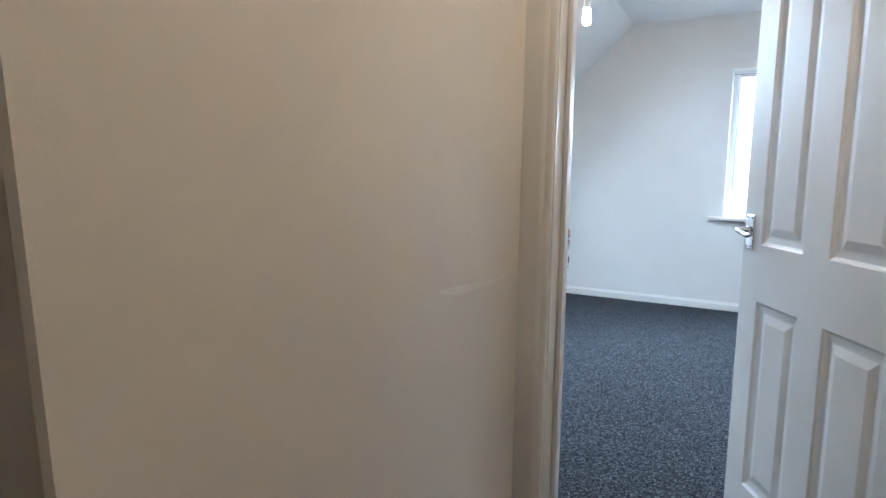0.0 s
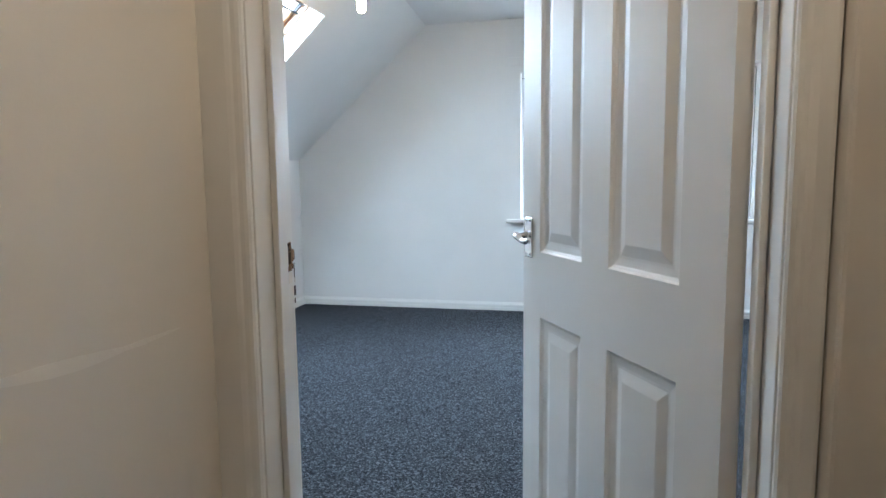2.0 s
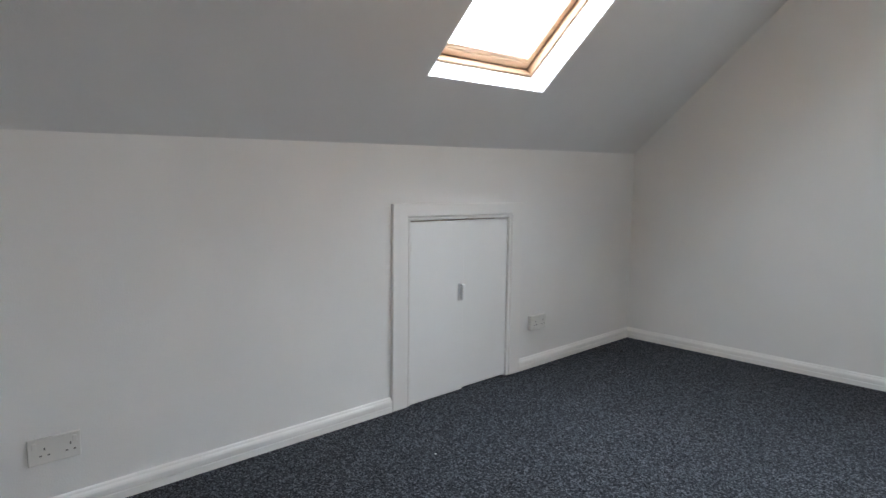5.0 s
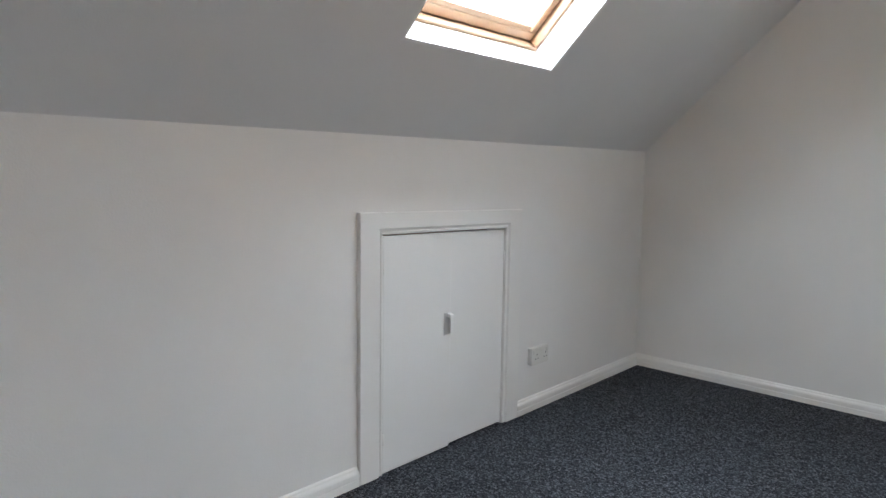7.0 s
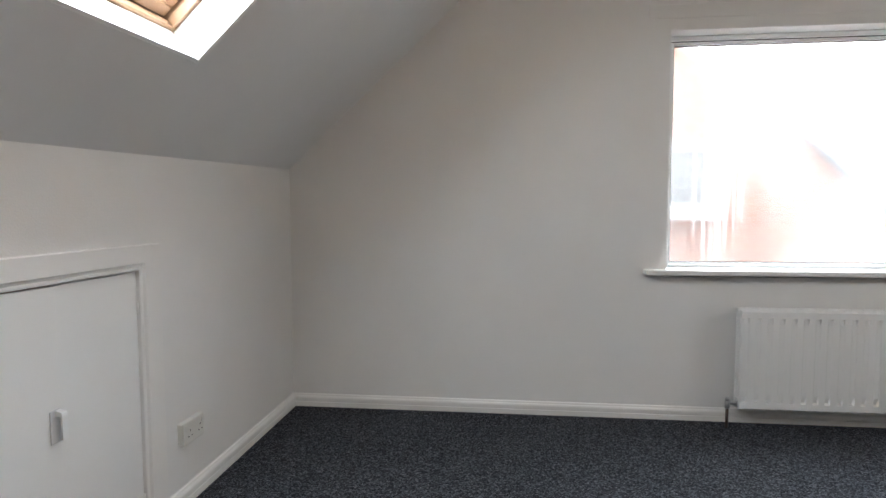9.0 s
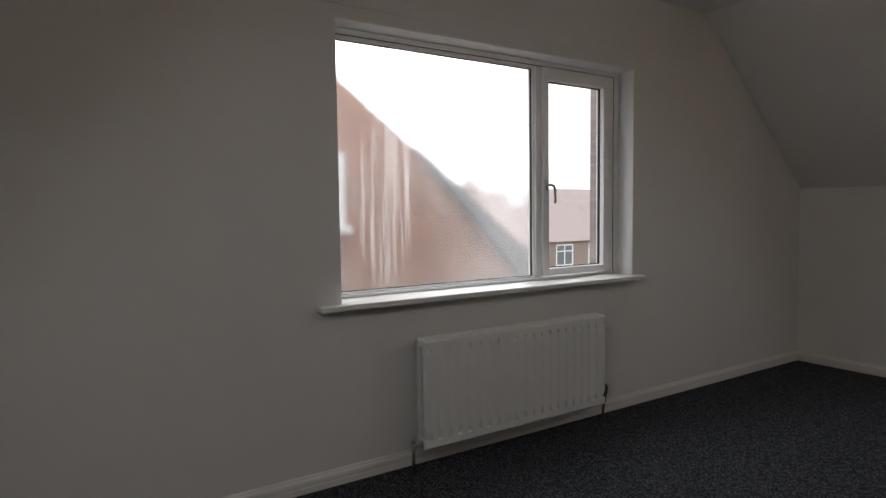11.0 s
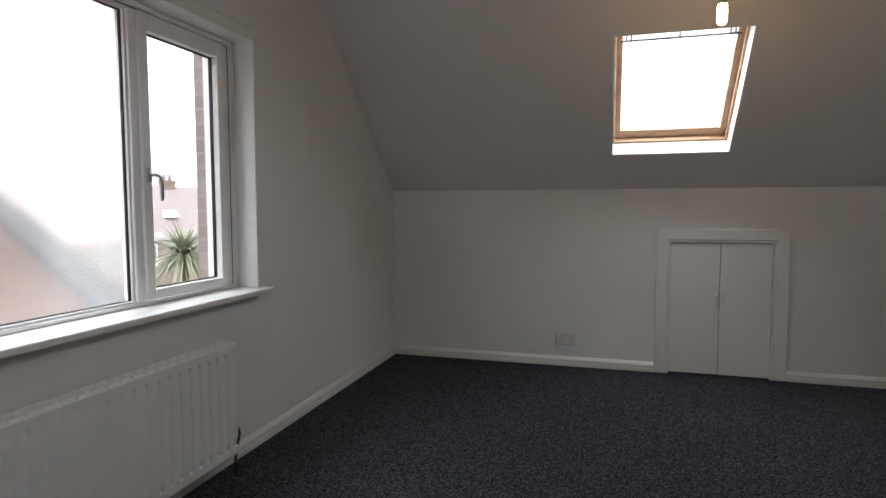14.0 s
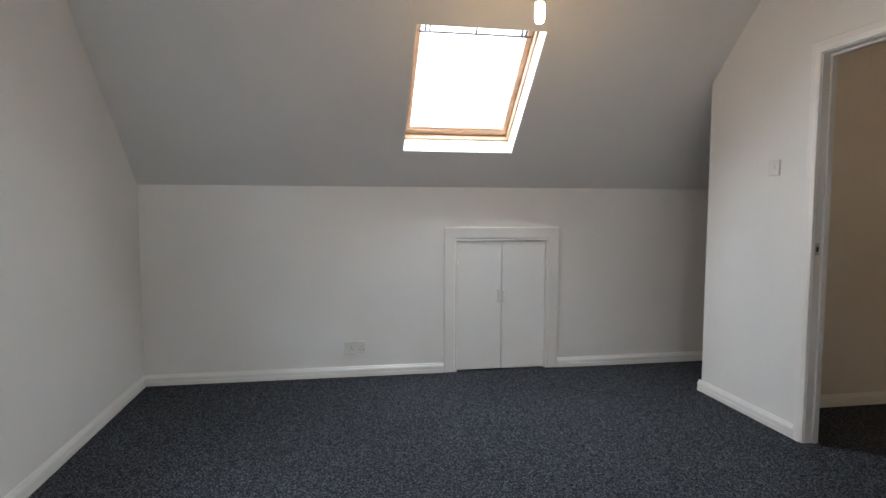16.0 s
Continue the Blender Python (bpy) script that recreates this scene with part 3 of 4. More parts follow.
# ---- eaves cupboards ----
def pull_handle(parent, x, nx, y, z, w):
    """A small white D handle: a plate greyed as the grip's shade, with a raised grip."""
    bm = bmesh.new()
    rounded(bm, x, y - w, z - 0.046, x + nx * 0.004, y + w, z + 0.046, r=0.0015, seg=1)
    plate = part("handle", bm, M_HANDLE_SHADE, parent, "small white plastic handle, its plate greyed as shade")
    bm = bmesh.new()
    extrude(bm, [(x + nx * 0.0045, y - 0.2 * w, z + 0.045), (x + nx * 0.024, y - 0.2 * w, z + 0.040), (x + nx * 0.026, y - 0.2 * w, z + 0.030), (x + nx * 0.026, y - 0.2 * w, z - 0.036),
                 (x + nx * 0.020, y - 0.2 * w, z - 0.036), (x + nx * 0.020, y - 0.2 * w, z + 0.028), (x + nx * 0.0045, y - 0.2 * w, z + 0.030)], (0, 0, 0), (0, 1.05 * w, 0))
    part("grip", bm, M_UPVC, plate)


def cupboard(name, x, nx, c, split, arch, bottoms, proud, label):
    """A pair of flush doors in a knee wall with a moulded surround."""
    d = holder(name, pose(0, 0, 0))
    y0, y1, z1 = c
    wl_, wr_, wt = arch

    def section(w):
        return [(0, 0), (0.012, 0), (0.015, 0.004), (0.015, 0.010), (0.010, 0.013), (0.012, 0.018), (0.020, 0.024), (0.020, w - 0.003), (0.017, w), (0, w)]

    def at(a, side, b, z):
        return (x + nx * a, y1 + b if side else y0 - b, z)

    mitred(d, ("surround_leg", "surround_head", "surround_leg"), section, at, 0.002, z1, (wl_, wt, wr_))
    for ya, yb, zb, pr in ((y0 + 0.003, split - 0.0025, bottoms[0], proud[0]), (split + 0.0025, y1 - 0.003, bottoms[1], proud[1])):
        leaf = solid("cupboard_door", M_CUPB, [(x - nx * 0.018 + nx * pr, ya, zb, x + nx * pr, yb, z1 - 0.005)], d, bevel=0.002)
        first_leaf = ya < split - 0.1
        if nx < 0:
            pull_handle(leaf, x + nx * pr, nx, split + (-0.019 if first_leaf else 0.019), 0.555, 0.011)
        elif first_leaf:
            pull_handle(leaf, x + nx * pr, nx, split - 0.025, 0.540, 0.019)
        ye = ya if ya < split - 0.1 else yb
        for z in (0.14, 0.80):
            bm = bmesh.new()
            tube(bm, [(x + nx * (pr + 0.001), ye, z - 0.022), (x + nx * (pr + 0.001), ye, z + 0.022)], 0.004, 8)
            part("hinge", bm, M_GLOSS, leaf)
    t = 0.02
    xo = x - nx * 0.5
    bm = bmesh.new()
    for b in ((xo, y0 - t, 0, xo - nx * t, y1 + t, z1 + t), (x - nx * 0.1, y0 - t, 0, xo, y0, z1 + t), (x - nx * 0.1, y1, 0, xo, y1 + t, z1 + t), (x - nx * 0.1, y0, z1, xo, y1, z1 + t)):
        box(bm, *b)
    part("lining", bm, M_BARE, d, "bare wooden inside of the cupboard")
    return setting(d, label, "cupboard")


cupboard("eaves_cupboard_1", XA, 1, CA, 2.624, (0.111, 0.112, 0.084), (0.004, 0.009), (0.010, 0.002), "white double-door eaves cupboard with one door proud")
cupboard("eaves_cupboard_2", XB, -1, CB, 1.892, (0.098, 0.097, 0.098), (0.010, 0.012), (0.002, 0.004), "white double-door eaves cupboard with moulded surround")


# ---- skylights ----
def skylight(name, side, yy, label):
    d = holder(name, slope_frame(side))
    v0, v1, u0, u1 = yy
    # plaster reveal
    rv = 0.012
    for b in ((u0 - rv, v0 - rv, 0.001, u0, v1 + rv, 0.115), (u1, v0 - rv, 0.001, u1 + rv, v1 + rv, 0.115), (u0, v0 - rv, 0.001, u1, v0, 0.115), (u0, v1, 0.001, u1, v1 + rv, 0.115)):
        solid("reveal", M_REVEAL, [b], d, "white painted plaster reveal")

    def loop(nm, mat, a, wd, w0, w1, par, bev=0.006, lab=""):
        """Four members set in by a, wd wide, from depth w0 to w1."""
        for b in ((u0 + a, v0 + a, w0, u0 + a + wd, v1 - a, w1), (u1 - a - wd, v0 + a, w0, u1 - a, v1 - a, w1),
                  (u0 + a + wd, v0 + a, w0, u1 - a - wd, v0 + a + wd, w1), (u0 + a + wd, v1 - a - wd, w0, u1 - a - wd, v1 - a, w1)):
            solid(nm, mat, [b], par, lab, bevel=bev)

    fr = solid("window_frame", M_PINE, [(u0 - 0.03, v0 - 0.03, 0.117, u0 + 0.002, v1 + 0.03, 0.215)], d, "varnished pine frame", bevel=0.004)
    for b in ((u1 - 0.002, v0 - 0.03, 0.117, u1 + 0.03, v1 + 0.03, 0.215), (u0 + 0.002, v0 - 0.03, 0.117, u1 - 0.002, v0 + 0.002, 0.215), (u0 + 0.002, v1 - 0.002, 0.117, u1 - 0.002, v1 + 0.03, 0.215)):
        solid("frame_member", M_PINE, [b], fr, bevel=0.003)
    loop("frame_moulding", M_PINE, 0.002, 0.012, 0.116, 0.150, fr, 0.004)
    loop("sash_member", M_PINE, 0.012, 0.040, 0.158, 0.203, d, 0.005, "varnished pine sash")
    solid("sash_member", M_PINE, [(u0 + 0.045, v0 + 0.045, 0.163, u0 + 0.072, v1 - 0.045, 0.203)], d, "varnished pine bottom rail", bevel=0.004)
    bars = [(u1 - 0.118, v0 + 0.035, 0.122, u1 - 0.109, v1 - 0.035, 0.132), (u1 - 0.050, v0 + 0.03, 0.124, u1 - 0.040, v1 - 0.03, 0.132)]
    for vv in (v0 + 0.066, v0 + 0.092, (v0 + v1) / 2 - 0.005, v1 - 0.102, v1 - 0.076):
        bars.append((u1 - 0.108, vv, 0.124, u1 - 0.051, vv + 0.010, 0.134))
    solid("vent_bar", M_LEAD, bars, d, "thin dark grey blind rail")
    solid("side_cord", M_LEAD, [(u0 + 0.09, v0 + 0.080, 0.146, u1 - 0.10, v0 + 0.085, 0.149)], d)
    pane = solid("pane", M_GLASS, [(u0 + 0.05, v0 + 0.05, 0.178, u1 - 0.05, v1 - 0.05, 0.182)], d)
    pane.visible_shadow = False
    for b in ((u0 - 0.05, v0 - 0.05, 0.205, u0 + 0.03, v1 + 0.05, 0.245), (u1 - 0.03, v0 - 0.05, 0.205, u1 + 0.05, v1 + 0.05, 0.245),
              (u0 + 0.03, v0 - 0.05, 0.205, u1 - 0.03, v0 + 0.03, 0.245), (u0 + 0.03, v1 - 0.03, 0.205, u1 - 0.03, v1 + 0.05, 0.245)):
        solid("flashing", M_LEAD, [b], d)
    # added area lamp outside the glass, boosts the sky's light indoors
    lamp = new("skylight_fill_lamp", bpy.data.lights.new("skylight_fill_lamp", "AREA"))
    lamp.data.shape, lamp.data.size, lamp.data.size_y, lamp.data.energy, lamp.data.color = "RECTANGLE", 1.0, 0.9, SKYLIGHT_FILL_POWER, (0.94, 1.0, 1.02)
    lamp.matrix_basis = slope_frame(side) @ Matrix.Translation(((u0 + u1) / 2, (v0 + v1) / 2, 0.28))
    return setting(d, label, "skylight")


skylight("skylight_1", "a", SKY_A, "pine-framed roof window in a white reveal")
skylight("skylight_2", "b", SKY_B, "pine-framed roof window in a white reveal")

# ---- gable window ----
window = holder("window_1", pose(0, 0, 0))
yf, yb = YF, YF + 0.07
for nm, b in (("window_frame", (WX0, yf, WZ0, WX0 + 0.045, yb, WZ1)), ("window_frame", (WX1 - 0.075, yf, WZ0, WX1, yb, WZ1)),
              ("window_frame", (WX0 + 0.045, yf, WZ1 - 0.038, WX1 - 0.075, yb, WZ1)), ("window_frame", (WX0 + 0.045, yf, WZ0, WX1 - 0.075, yb, WZ0 + 0.016)),
              ("mullion", (0.945, yf, WZ0 + 0.016, 1.000, yb, WZ1 - 0.038))):
    solid(nm, M_UPVC, [b], window, "white plastic window frame", bevel=0.005)
gx0, gx1, gz0, gz1 = WX0 + 0.045, 0.945, WZ0 + 0.016, WZ1 - 0.038
for b in ((gx0, yf + 0.012, gz0, gx0 + 0.010, yf + 0.03, gz1), (gx1 - 0.010, yf + 0.012, gz0, gx1, yf + 0.03, gz1),
          (gx0 + 0.01, yf + 0.012, gz0, gx1 - 0.01, yf + 0.03, gz0 + 0.010), (gx0 + 0.01, yf + 0.012, gz1 - 0.010, gx1 - 0.01, yf + 0.03, gz1)):
    solid("glazing_bead", M_UPVC, [b], window, bevel=0.003)
for b in ((gx0 + 0.01, yf + 0.025, gz0 + 0.01, gx0 + 0.014, yf + 0.035, gz1 - 0.01), (gx1 - 0.016, yf + 0.025, gz0 + 0.01, gx1 - 0.010, yf + 0.035, gz1 - 0.01),
          (gx0 + 0.014, yf + 0.025, gz0 + 0.01, gx1 - 0.016, yf + 0.035, gz0 + 0.014), (gx0 + 0.014, yf + 0.025, gz1 - 0.014, gx1 - 0.016, yf + 0.035, gz1 - 0.01)):
    solid("gasket", M_GASKET_GAP, [b], window, "black rubber gasket")
pane = solid("pane", M_MIST, [(gx0 + 0.006, yf + 0.036, gz0 + 0.006, gx1 - 0.006, yf + 0.040, gz1 - 0.006)], window, "misted double glazing with drip tracks")
pane.visible_shadow = False
# opening casement
sx0, sx1, sz0, sz1 = 0.985, 1.522, 0.830, 2.011
# black strips that paint the shadow gaps round the sash
for b in ((sx1 + 0.001, yf + 0.004, WZ0 + 0.017, sx1 + 0.006, yf + 0.03, WZ1 - 0.039), (sx0 + 0.02, yf - 0.003, sz1 + 0.0005, sx1, yf + 0.004, sz1 + 0.004)):
    solid("shadow_gap", M_GASKET_GAP, [b], window, "dark strip painted as the shadow gap round the casement")
# dark strips on the frame's front, the shade between its sections as colour
for b in ((WX1 - 0.0445, yf - 0.0015, WZ0 + 0.017, WX1 - 0.0405, yf + 0.002, WZ1 - 0.034), (WX1 - 0.0055, yf - 0.004, WZ0 + 0.001, WX1 - 0.0042, yf + 0.002, WZ1 - 0.006),
          (WX0 + 0.006, yf - 0.0015, WZ1 - 0.0345, WX1 - 0.046, yf + 0.002, WZ1 - 0.0305)):
    solid("joint", M_GREYPLUG, [b], window, "thin dark strip painted as the shaded gap between frame sections")
solid("frame_bead", M_UPVC, [(WX1 - 0.040, yf - 0.012, WZ0 + 0.001, WX1 - 0.006, yf + 0.002, WZ1 - 0.006)], window, bevel=0.004)
solid("frame_bead", M_UPVC, [(WX0 + 0.006, yf - 0.012, WZ1 - 0.030, WX1 - 0.041, yf + 0.002, WZ1 - 0.006)], window, bevel=0.004)
sash = solid("sash", M_UPVC, [(sx0, yf - 0.014, sz0, sx0 + 0.048, yf + 0.04, sz1)], window, "white plastic opening casement", bevel=0.005)
for b in ((sx1 - 0.048, yf - 0.014, sz0, sx1, yf + 0.04, sz1), (sx0 + 0.048, yf - 0.014, sz0, sx1 - 0.048, yf + 0.04, sz0 + 0.042), (sx0 + 0.048, yf - 0.014, sz1 - 0.072, sx1 - 0.048, yf + 0.04, sz1)):
    solid("sash_rail", M_UPVC, [b], sash, bevel=0.005)
cx0, cx1, cz0, cz1 = sx0 + 0.048, sx1 - 0.048, sz0 + 0.042, sz1 - 0.072
for b in ((cx0, yf + 0.018, cz0, cx0 + 0.005, yf + 0.034, cz1), (cx1 - 0.005, yf + 0.018, cz0, cx1, yf + 0.034, cz1), (cx0 + 0.005, yf + 0.018, cz0, cx1 - 0.005, yf + 0.034, cz0 + 0.005), (cx0 + 0.005, yf + 0.018, cz1 - 0.005, cx1 - 0.005, yf + 0.034, cz1)):
    solid("sash_gasket", M_GASKET_GAP, [b], sash)
pane = solid("sash_pane", M_GLASS, [(cx0 + 0.002, yf + 0.035, cz0 + 0.002, cx1 - 0.002, yf + 0.038, cz1 - 0.002)], sash)
pane.visible_shadow = False
bm = bmesh.new()
hx, hz = sx0 + 0.022, 1.350
rounded(bm, hx - 0.012, yf - 0.028, hz - 0.030, hx + 0.012, yf - 0.014, hz + 0.030, r=0.003)
tube(bm, [(hx, yf - 0.03, hz), (hx + 0.004, yf - 0.048, hz), (hx + 0.022, yf - 0.055, hz - 0.006), (hx + 0.032, yf - 0.055, hz - 0.030), (hx + 0.036, yf - 0.052, hz - 0.085), (hx + 0.036, yf - 0.050, hz - 0.105)], [0.009, 0.009, 0.009, 0.008, 0.008, 0.007], 12)
part("window_handle", bm, M_ALU, sash, "grey casement handle")
for b in ((WX0 - 0.001, YW + 0.002, WZ0, WX0 + 0.004, yf, WZ1), (WX1 - 0.004, YW + 0.002, WZ0, WX1 + 0.001, yf, WZ1), (WX0 + 0.004, YW + 0.002, WZ1 - 0.004, WX1 - 0.004, yf, WZ1 + 0.001)):
    solid("reveal", M_REVEAL, [b], window, "white painted reveal")
setting(window, "white plastic window with misted fixed pane and casement", "window")
bm = bmesh.new()
rounded(bm, -0.404, 4.306, 0.780, 1.652, YW + 0.001, 0.808, r=0.007, seg=3)
box(bm, WX0 + 0.001, YW, 0.7745, WX1 - 0.001, YF + 0.06, 0.8075)
sill = setting(part("window_sill", bm, M_GLOSS), "white gloss painted wooden window board", "window sill")
solid("trim", M_WALL, [(-0.40, YW - 0.006, 2.100, 1.62, YW + 0.001, 2.170)], bevel=0.003)
setting(bpy.data.objects["trim"], "painted-over batten above the window", "batten")


# ---- radiator ----
def radiator():
    r = holder("radiator", pose(0, 0, 0))
    x0, x1, z0, z1, yfr = 0.056, 1.232, 0.101, 0.620, 4.240
    n = 20
    pitch = (x1 - x0 - 0.05) / n
    for nm, y, s in (("front_panel", yfr, 1), ("back_panel", yfr + 0.052, 1)):
        bm = bmesh.new()
        # section along x: raised flutes with valleys between
        xs, ds = [x0, x0 + 0.012], [0.012, 0.003]
        for i in range(n):
            a = x0 + 0.025 + i * pitch
            xs += [a + pitch * 0.14, a + pitch * 0.24, a + pitch * 0.76, a + pitch * 0.86]
            ds += [0.0085, 0.0, 0.0, 0.0085]
        xs += [x1 - 0.012, x1]
        ds += [0.003, 0.012]
        levels = [(z0, 1.0, 0.010), (z0 + 0.012, 0.0, 0.0), (z0 + 0.042, 0.0, 0.0), (z0 + 0.049, 1.5, 0.0), (z0 + 0.062, 1.1, 0.0), (z0 + 0.085, 0.28, 0.0), (z1 - 0.075, 0.28, 0.0), (z1 - 0.056, 1.1, 0.0), (z1 - 0.046, 1.5, 0.0), (z1 - 0.042, 0.0, 0.0), (z1 - 0.012, 0.0, 0.0), (z1, 1.0, 0.010)]
        rows = []
        for z, k, off in levels:
            rows.append([bm.verts.new((x, y + (d * k if 0 < k else 0.0) + off, z)) for x, d in zip(xs, ds)])
        back = [[bm.verts.new((x, y + 0.020, z)) for x in (x0, x1)] for z in (z0, z1)]
        for a, b in zip(rows, rows[1:]):
            for i in range(len(xs) - 1):
                f = bm.faces.new((a[i], a[i + 1], b[i + 1], b[i]))
        bm.faces.new((back[0][0], back[1][0], back[1][1], back[0][1]))
        bm.faces.new([v for v in rows[0]] + [back[0][1], back[0][0]])
        bm.faces.new([v for v in rows[-1]] + [back[1][1], back[1][0]])
        bm.faces.new([w[0] for w in rows] + [back[1][0], back[0][0]])
        bm.faces.new([w[-1] for w in rows] + [back[1][1], back[0][1]])
        part(nm, bm, M_RAD, r)
    bm = bmesh.new()
    for i in range(36):
        a = x0 + 0.05 + i * (x1 - x0 - 0.1) / 35
        box(bm, a, yfr + 0.021, z0 + 0.05, a + 0.0015, yfr + 0.051, z1 - 0.04)
    part("convector_fins", bm, M_RAD, r)
    for xx in (x0 + 0.015, x1 - 0.015):
        for zz in (z0 + 0.03, z1 - 0.03):
            bm = bmesh.new()
            tube(bm, [(xx, yfr + 0.010, zz), (xx, yfr + 0.062, zz)], 0.014, 12)
            part("connector", bm, M_RAD, r)
    for xx in (x0 + 0.15, x1 - 0.15):
        solid("bracket", M_RAD, [(xx - 0.015, yfr + 0.070, z0 + 0.04, xx + 0.015, YW, z1 - 0.05)], r)
    zv = z0 + 0.03
    # lockshield valve and pipe
    bm = bmesh.new()
    tube(bm, [(x0 + 0.01, yfr + 0.036, zv), (x0 - 0.035, yfr + 0.036, zv)], 0.010, 12)
    tube(bm, [(x0 - 0.045, yfr + 0.036, zv - 0.03), (x0 - 0.045, yfr + 0.036, zv + 0.010)], 0.012, 12)
    tube(bm, [(x0 - 0.045, yfr + 0.036, zv + 0.010), (x0 - 0.045, yfr + 0.036, zv + 0.028)], [0.011, 0.009], 12)
    v = part("valve", bm, M_ALU, r, "dull metal lockshield valve")
    bm = bmesh.new()
    tube(bm, [(x0 - 0.045, yfr + 0.036, zv - 0.03), (x0 - 0.045, yfr + 0.036, 0.0)], 0.0075, 12)
    part("pipe", bm, M_COPPER, r, "dark copper pipe")
    bm = bmesh.new()
    tube(bm, [(x1 - 0.01, yfr + 0.036, zv), (x1 + 0.030, yfr + 0.036, zv + 0.004)], 0.010, 12)
    tube(bm, [(x1 + 0.030, yfr + 0.036, zv - 0.025), (x1 + 0.032, yfr + 0.036, zv + 0.015)], 0.012, 12)
    part("valve", bm, M_COPPER, r, "tarnished metal valve")
    bm = bmesh.new()
    tube(bm, [(x1 + 0.032, yfr + 0.036, zv + 0.015), (x1 + 0.036, yfr + 0.034, zv + 0.055), (x1 + 0.037, yfr + 0.034, zv + 0.075)], [0.015, 0.017, 0.012], 14)
    part("valve_cap", bm, M_GREYPLUG, r, "dark valve cap")
    bm = bmesh.new()
    tube(bm, [(x1 + 0.030, yfr + 0.036, zv - 0.025), (x1 + 0.022, yfr + 0.036, 0.06), (x1 + 0.018, yfr + 0.036, 0.0)], 0.0075, 12)
    part("pipe", bm, M_COPPER, r, "dark copper pipe")
    return tagged(r, "white steel double-panel radiator below the window", "radiator")


radiator()


# ---- electrical fittings ----
def socket(m, label, depth=0.018):
    """Double switched outlet on a shallow box; local x along the wall, y out of it, z up."""
    s = holder("double_socket", m)
    solid("back_box", M_PLASTIC, [(-0.072, 0.0, -0.042, 0.072, depth, 0.042)], s, bevel=0.003)
    plate = solid("face_plate", M_PLASTIC, [(-0.0735, depth, -0.0435, 0.0735, depth + 0.009, 0.0435)], s, bevel=0.004)
    for cx in (-0.036, 0.036):
        rk = solid("rocker", M_PLASTIC, [(cx - 0.006 + math.copysign(0.020, cx), depth + 0.009, 0.012, cx + 0.006 + math.copysign(0.020, cx), depth + 0.013, 0.032)], plate, bevel=0.001)
        for dx, dz, w, h in ((0, 0.010, 0.004, 0.008), (-0.011, -0.012, 0.007, 0.004), (0.011, -0.012, 0.007, 0.004)):
            solid("pin_slot", M_GREYPLUG, [(cx - 0.008 + dx - w / 2, depth + 0.0088, dz - h / 2 - 0.002, cx - 0.008 + dx + w / 2, depth + 0.0096, dz + h / 2 - 0.002)], plate)
    return tagged(s, label, "socket", "double sockets on the knee walls")


FACE_E = pose(0, 0, 0, 0, 0, -90)
socket(Matrix.Translation((XA, 3.262, 0.280)) @ FACE_E, "white plastic double socket beside the eaves cupboard")
socket(Matrix.Translation((XA, 0.760, 0.236)) @ FACE_E, "white plastic double socket low on the wall", 0.002)
socket(Matrix.Translation((XB, 2.965, 0.212)) @ pose(0, 0, 0, 0, 0, 90), "white plastic double socket above the skirting")

sw = holder("light_switch", Matrix.Translation((2.254, Y2, 1.431)))
plate = solid("face_plate", M_PLASTIC, [(-0.043, 0, -0.043, 0.043, 0.009, 0.043)], sw, bevel=0.004)
solid("rocker", M_PLASTIC, [(-0.010, 0.009, -0.014, 0.010, 0.013, 0.014)], plate, bevel=0.002)
tagged(sw, "white plastic single light switch beside the doorway", "light switch")


# ---- pendant lamps ----
def pendant(x, y, zb, zc, bulb, label):
    p = holder("pendant_light", pose(x, y, zc))
    z = zb - zc
    bm = bmesh.new()
    tube(bm, [(0, 0, 0), (0, 0, -0.006), (0, 0, -0.020), (0, 0, -0.028)], [0.038, 0.038, 0.030, 0.008], 24)
    part("ceiling_rose", bm, M_PLASTIC, p)
    bm = bmesh.new()
    tube(bm, [(0, 0, -0.026), (0.001, 0, (z + 0.145) / 2), (0, 0, z + 0.150)], 0.003, 8)
    part("cord", bm, M_PLASTIC, p)
    bm = bmesh.new()
    tube(bm, [(0, 0, z + 0.154), (0, 0, z + 0.147), (0, 0, z + 0.132), (0, 0, z + 0.102), (0, 0, z + 0.100), (0, 0, z + 0.090)], [0.006, 0.012, 0.016, 0.017, 0.020, 0.020], 20)
    part("lamp_holder", bm, M_PLASTIC, p, "white plastic lamp holder")
    bm = bmesh.new()
    tube(bm, [(0, 0, z + 0.089), (0, 0, z + 0.082), (0, 0, z + 0.024), (0, 0, z + 0.012), (0, 0, z + 0.004), (0, 0, z)], [0.018, 0.021, 0.0215, 0.0195, 0.013, 0.004], 24)
    part("bulb", bm, bulb, p, "glowing frosted stick bulb")
    return tagged(p, label, "pendant light", "bare pendant lamps")


pendant(1.947, 2.178, 2.029, ZC, M_BULB, "bare glowing bulb on a white pendant cord")
pendant(-0.892, 2.170, 1.973, ZC, M_BULB, "bare glowing bulb on a white pendant cord")
pendant(0.47, -0.28, 2.12, 2.42, M_BULB_HALL, "bare glowing bulb over the landing")

bm = bmesh.new()
rounded(bm, -0.004, -0.0015, 0, 0.004, 0.0015, 0.003, r=0.001, seg=1)
lint = part("lint", bm, M_PLASTIC)
lint.matrix_basis = pose(-1.850, 1.989, 0.0005, 0, 0, 60)
tagged(lint, "small scrap of white lint on the carpet", "lint")

# ---- outside ----
GZ = -5.2
bm = bmesh.new()
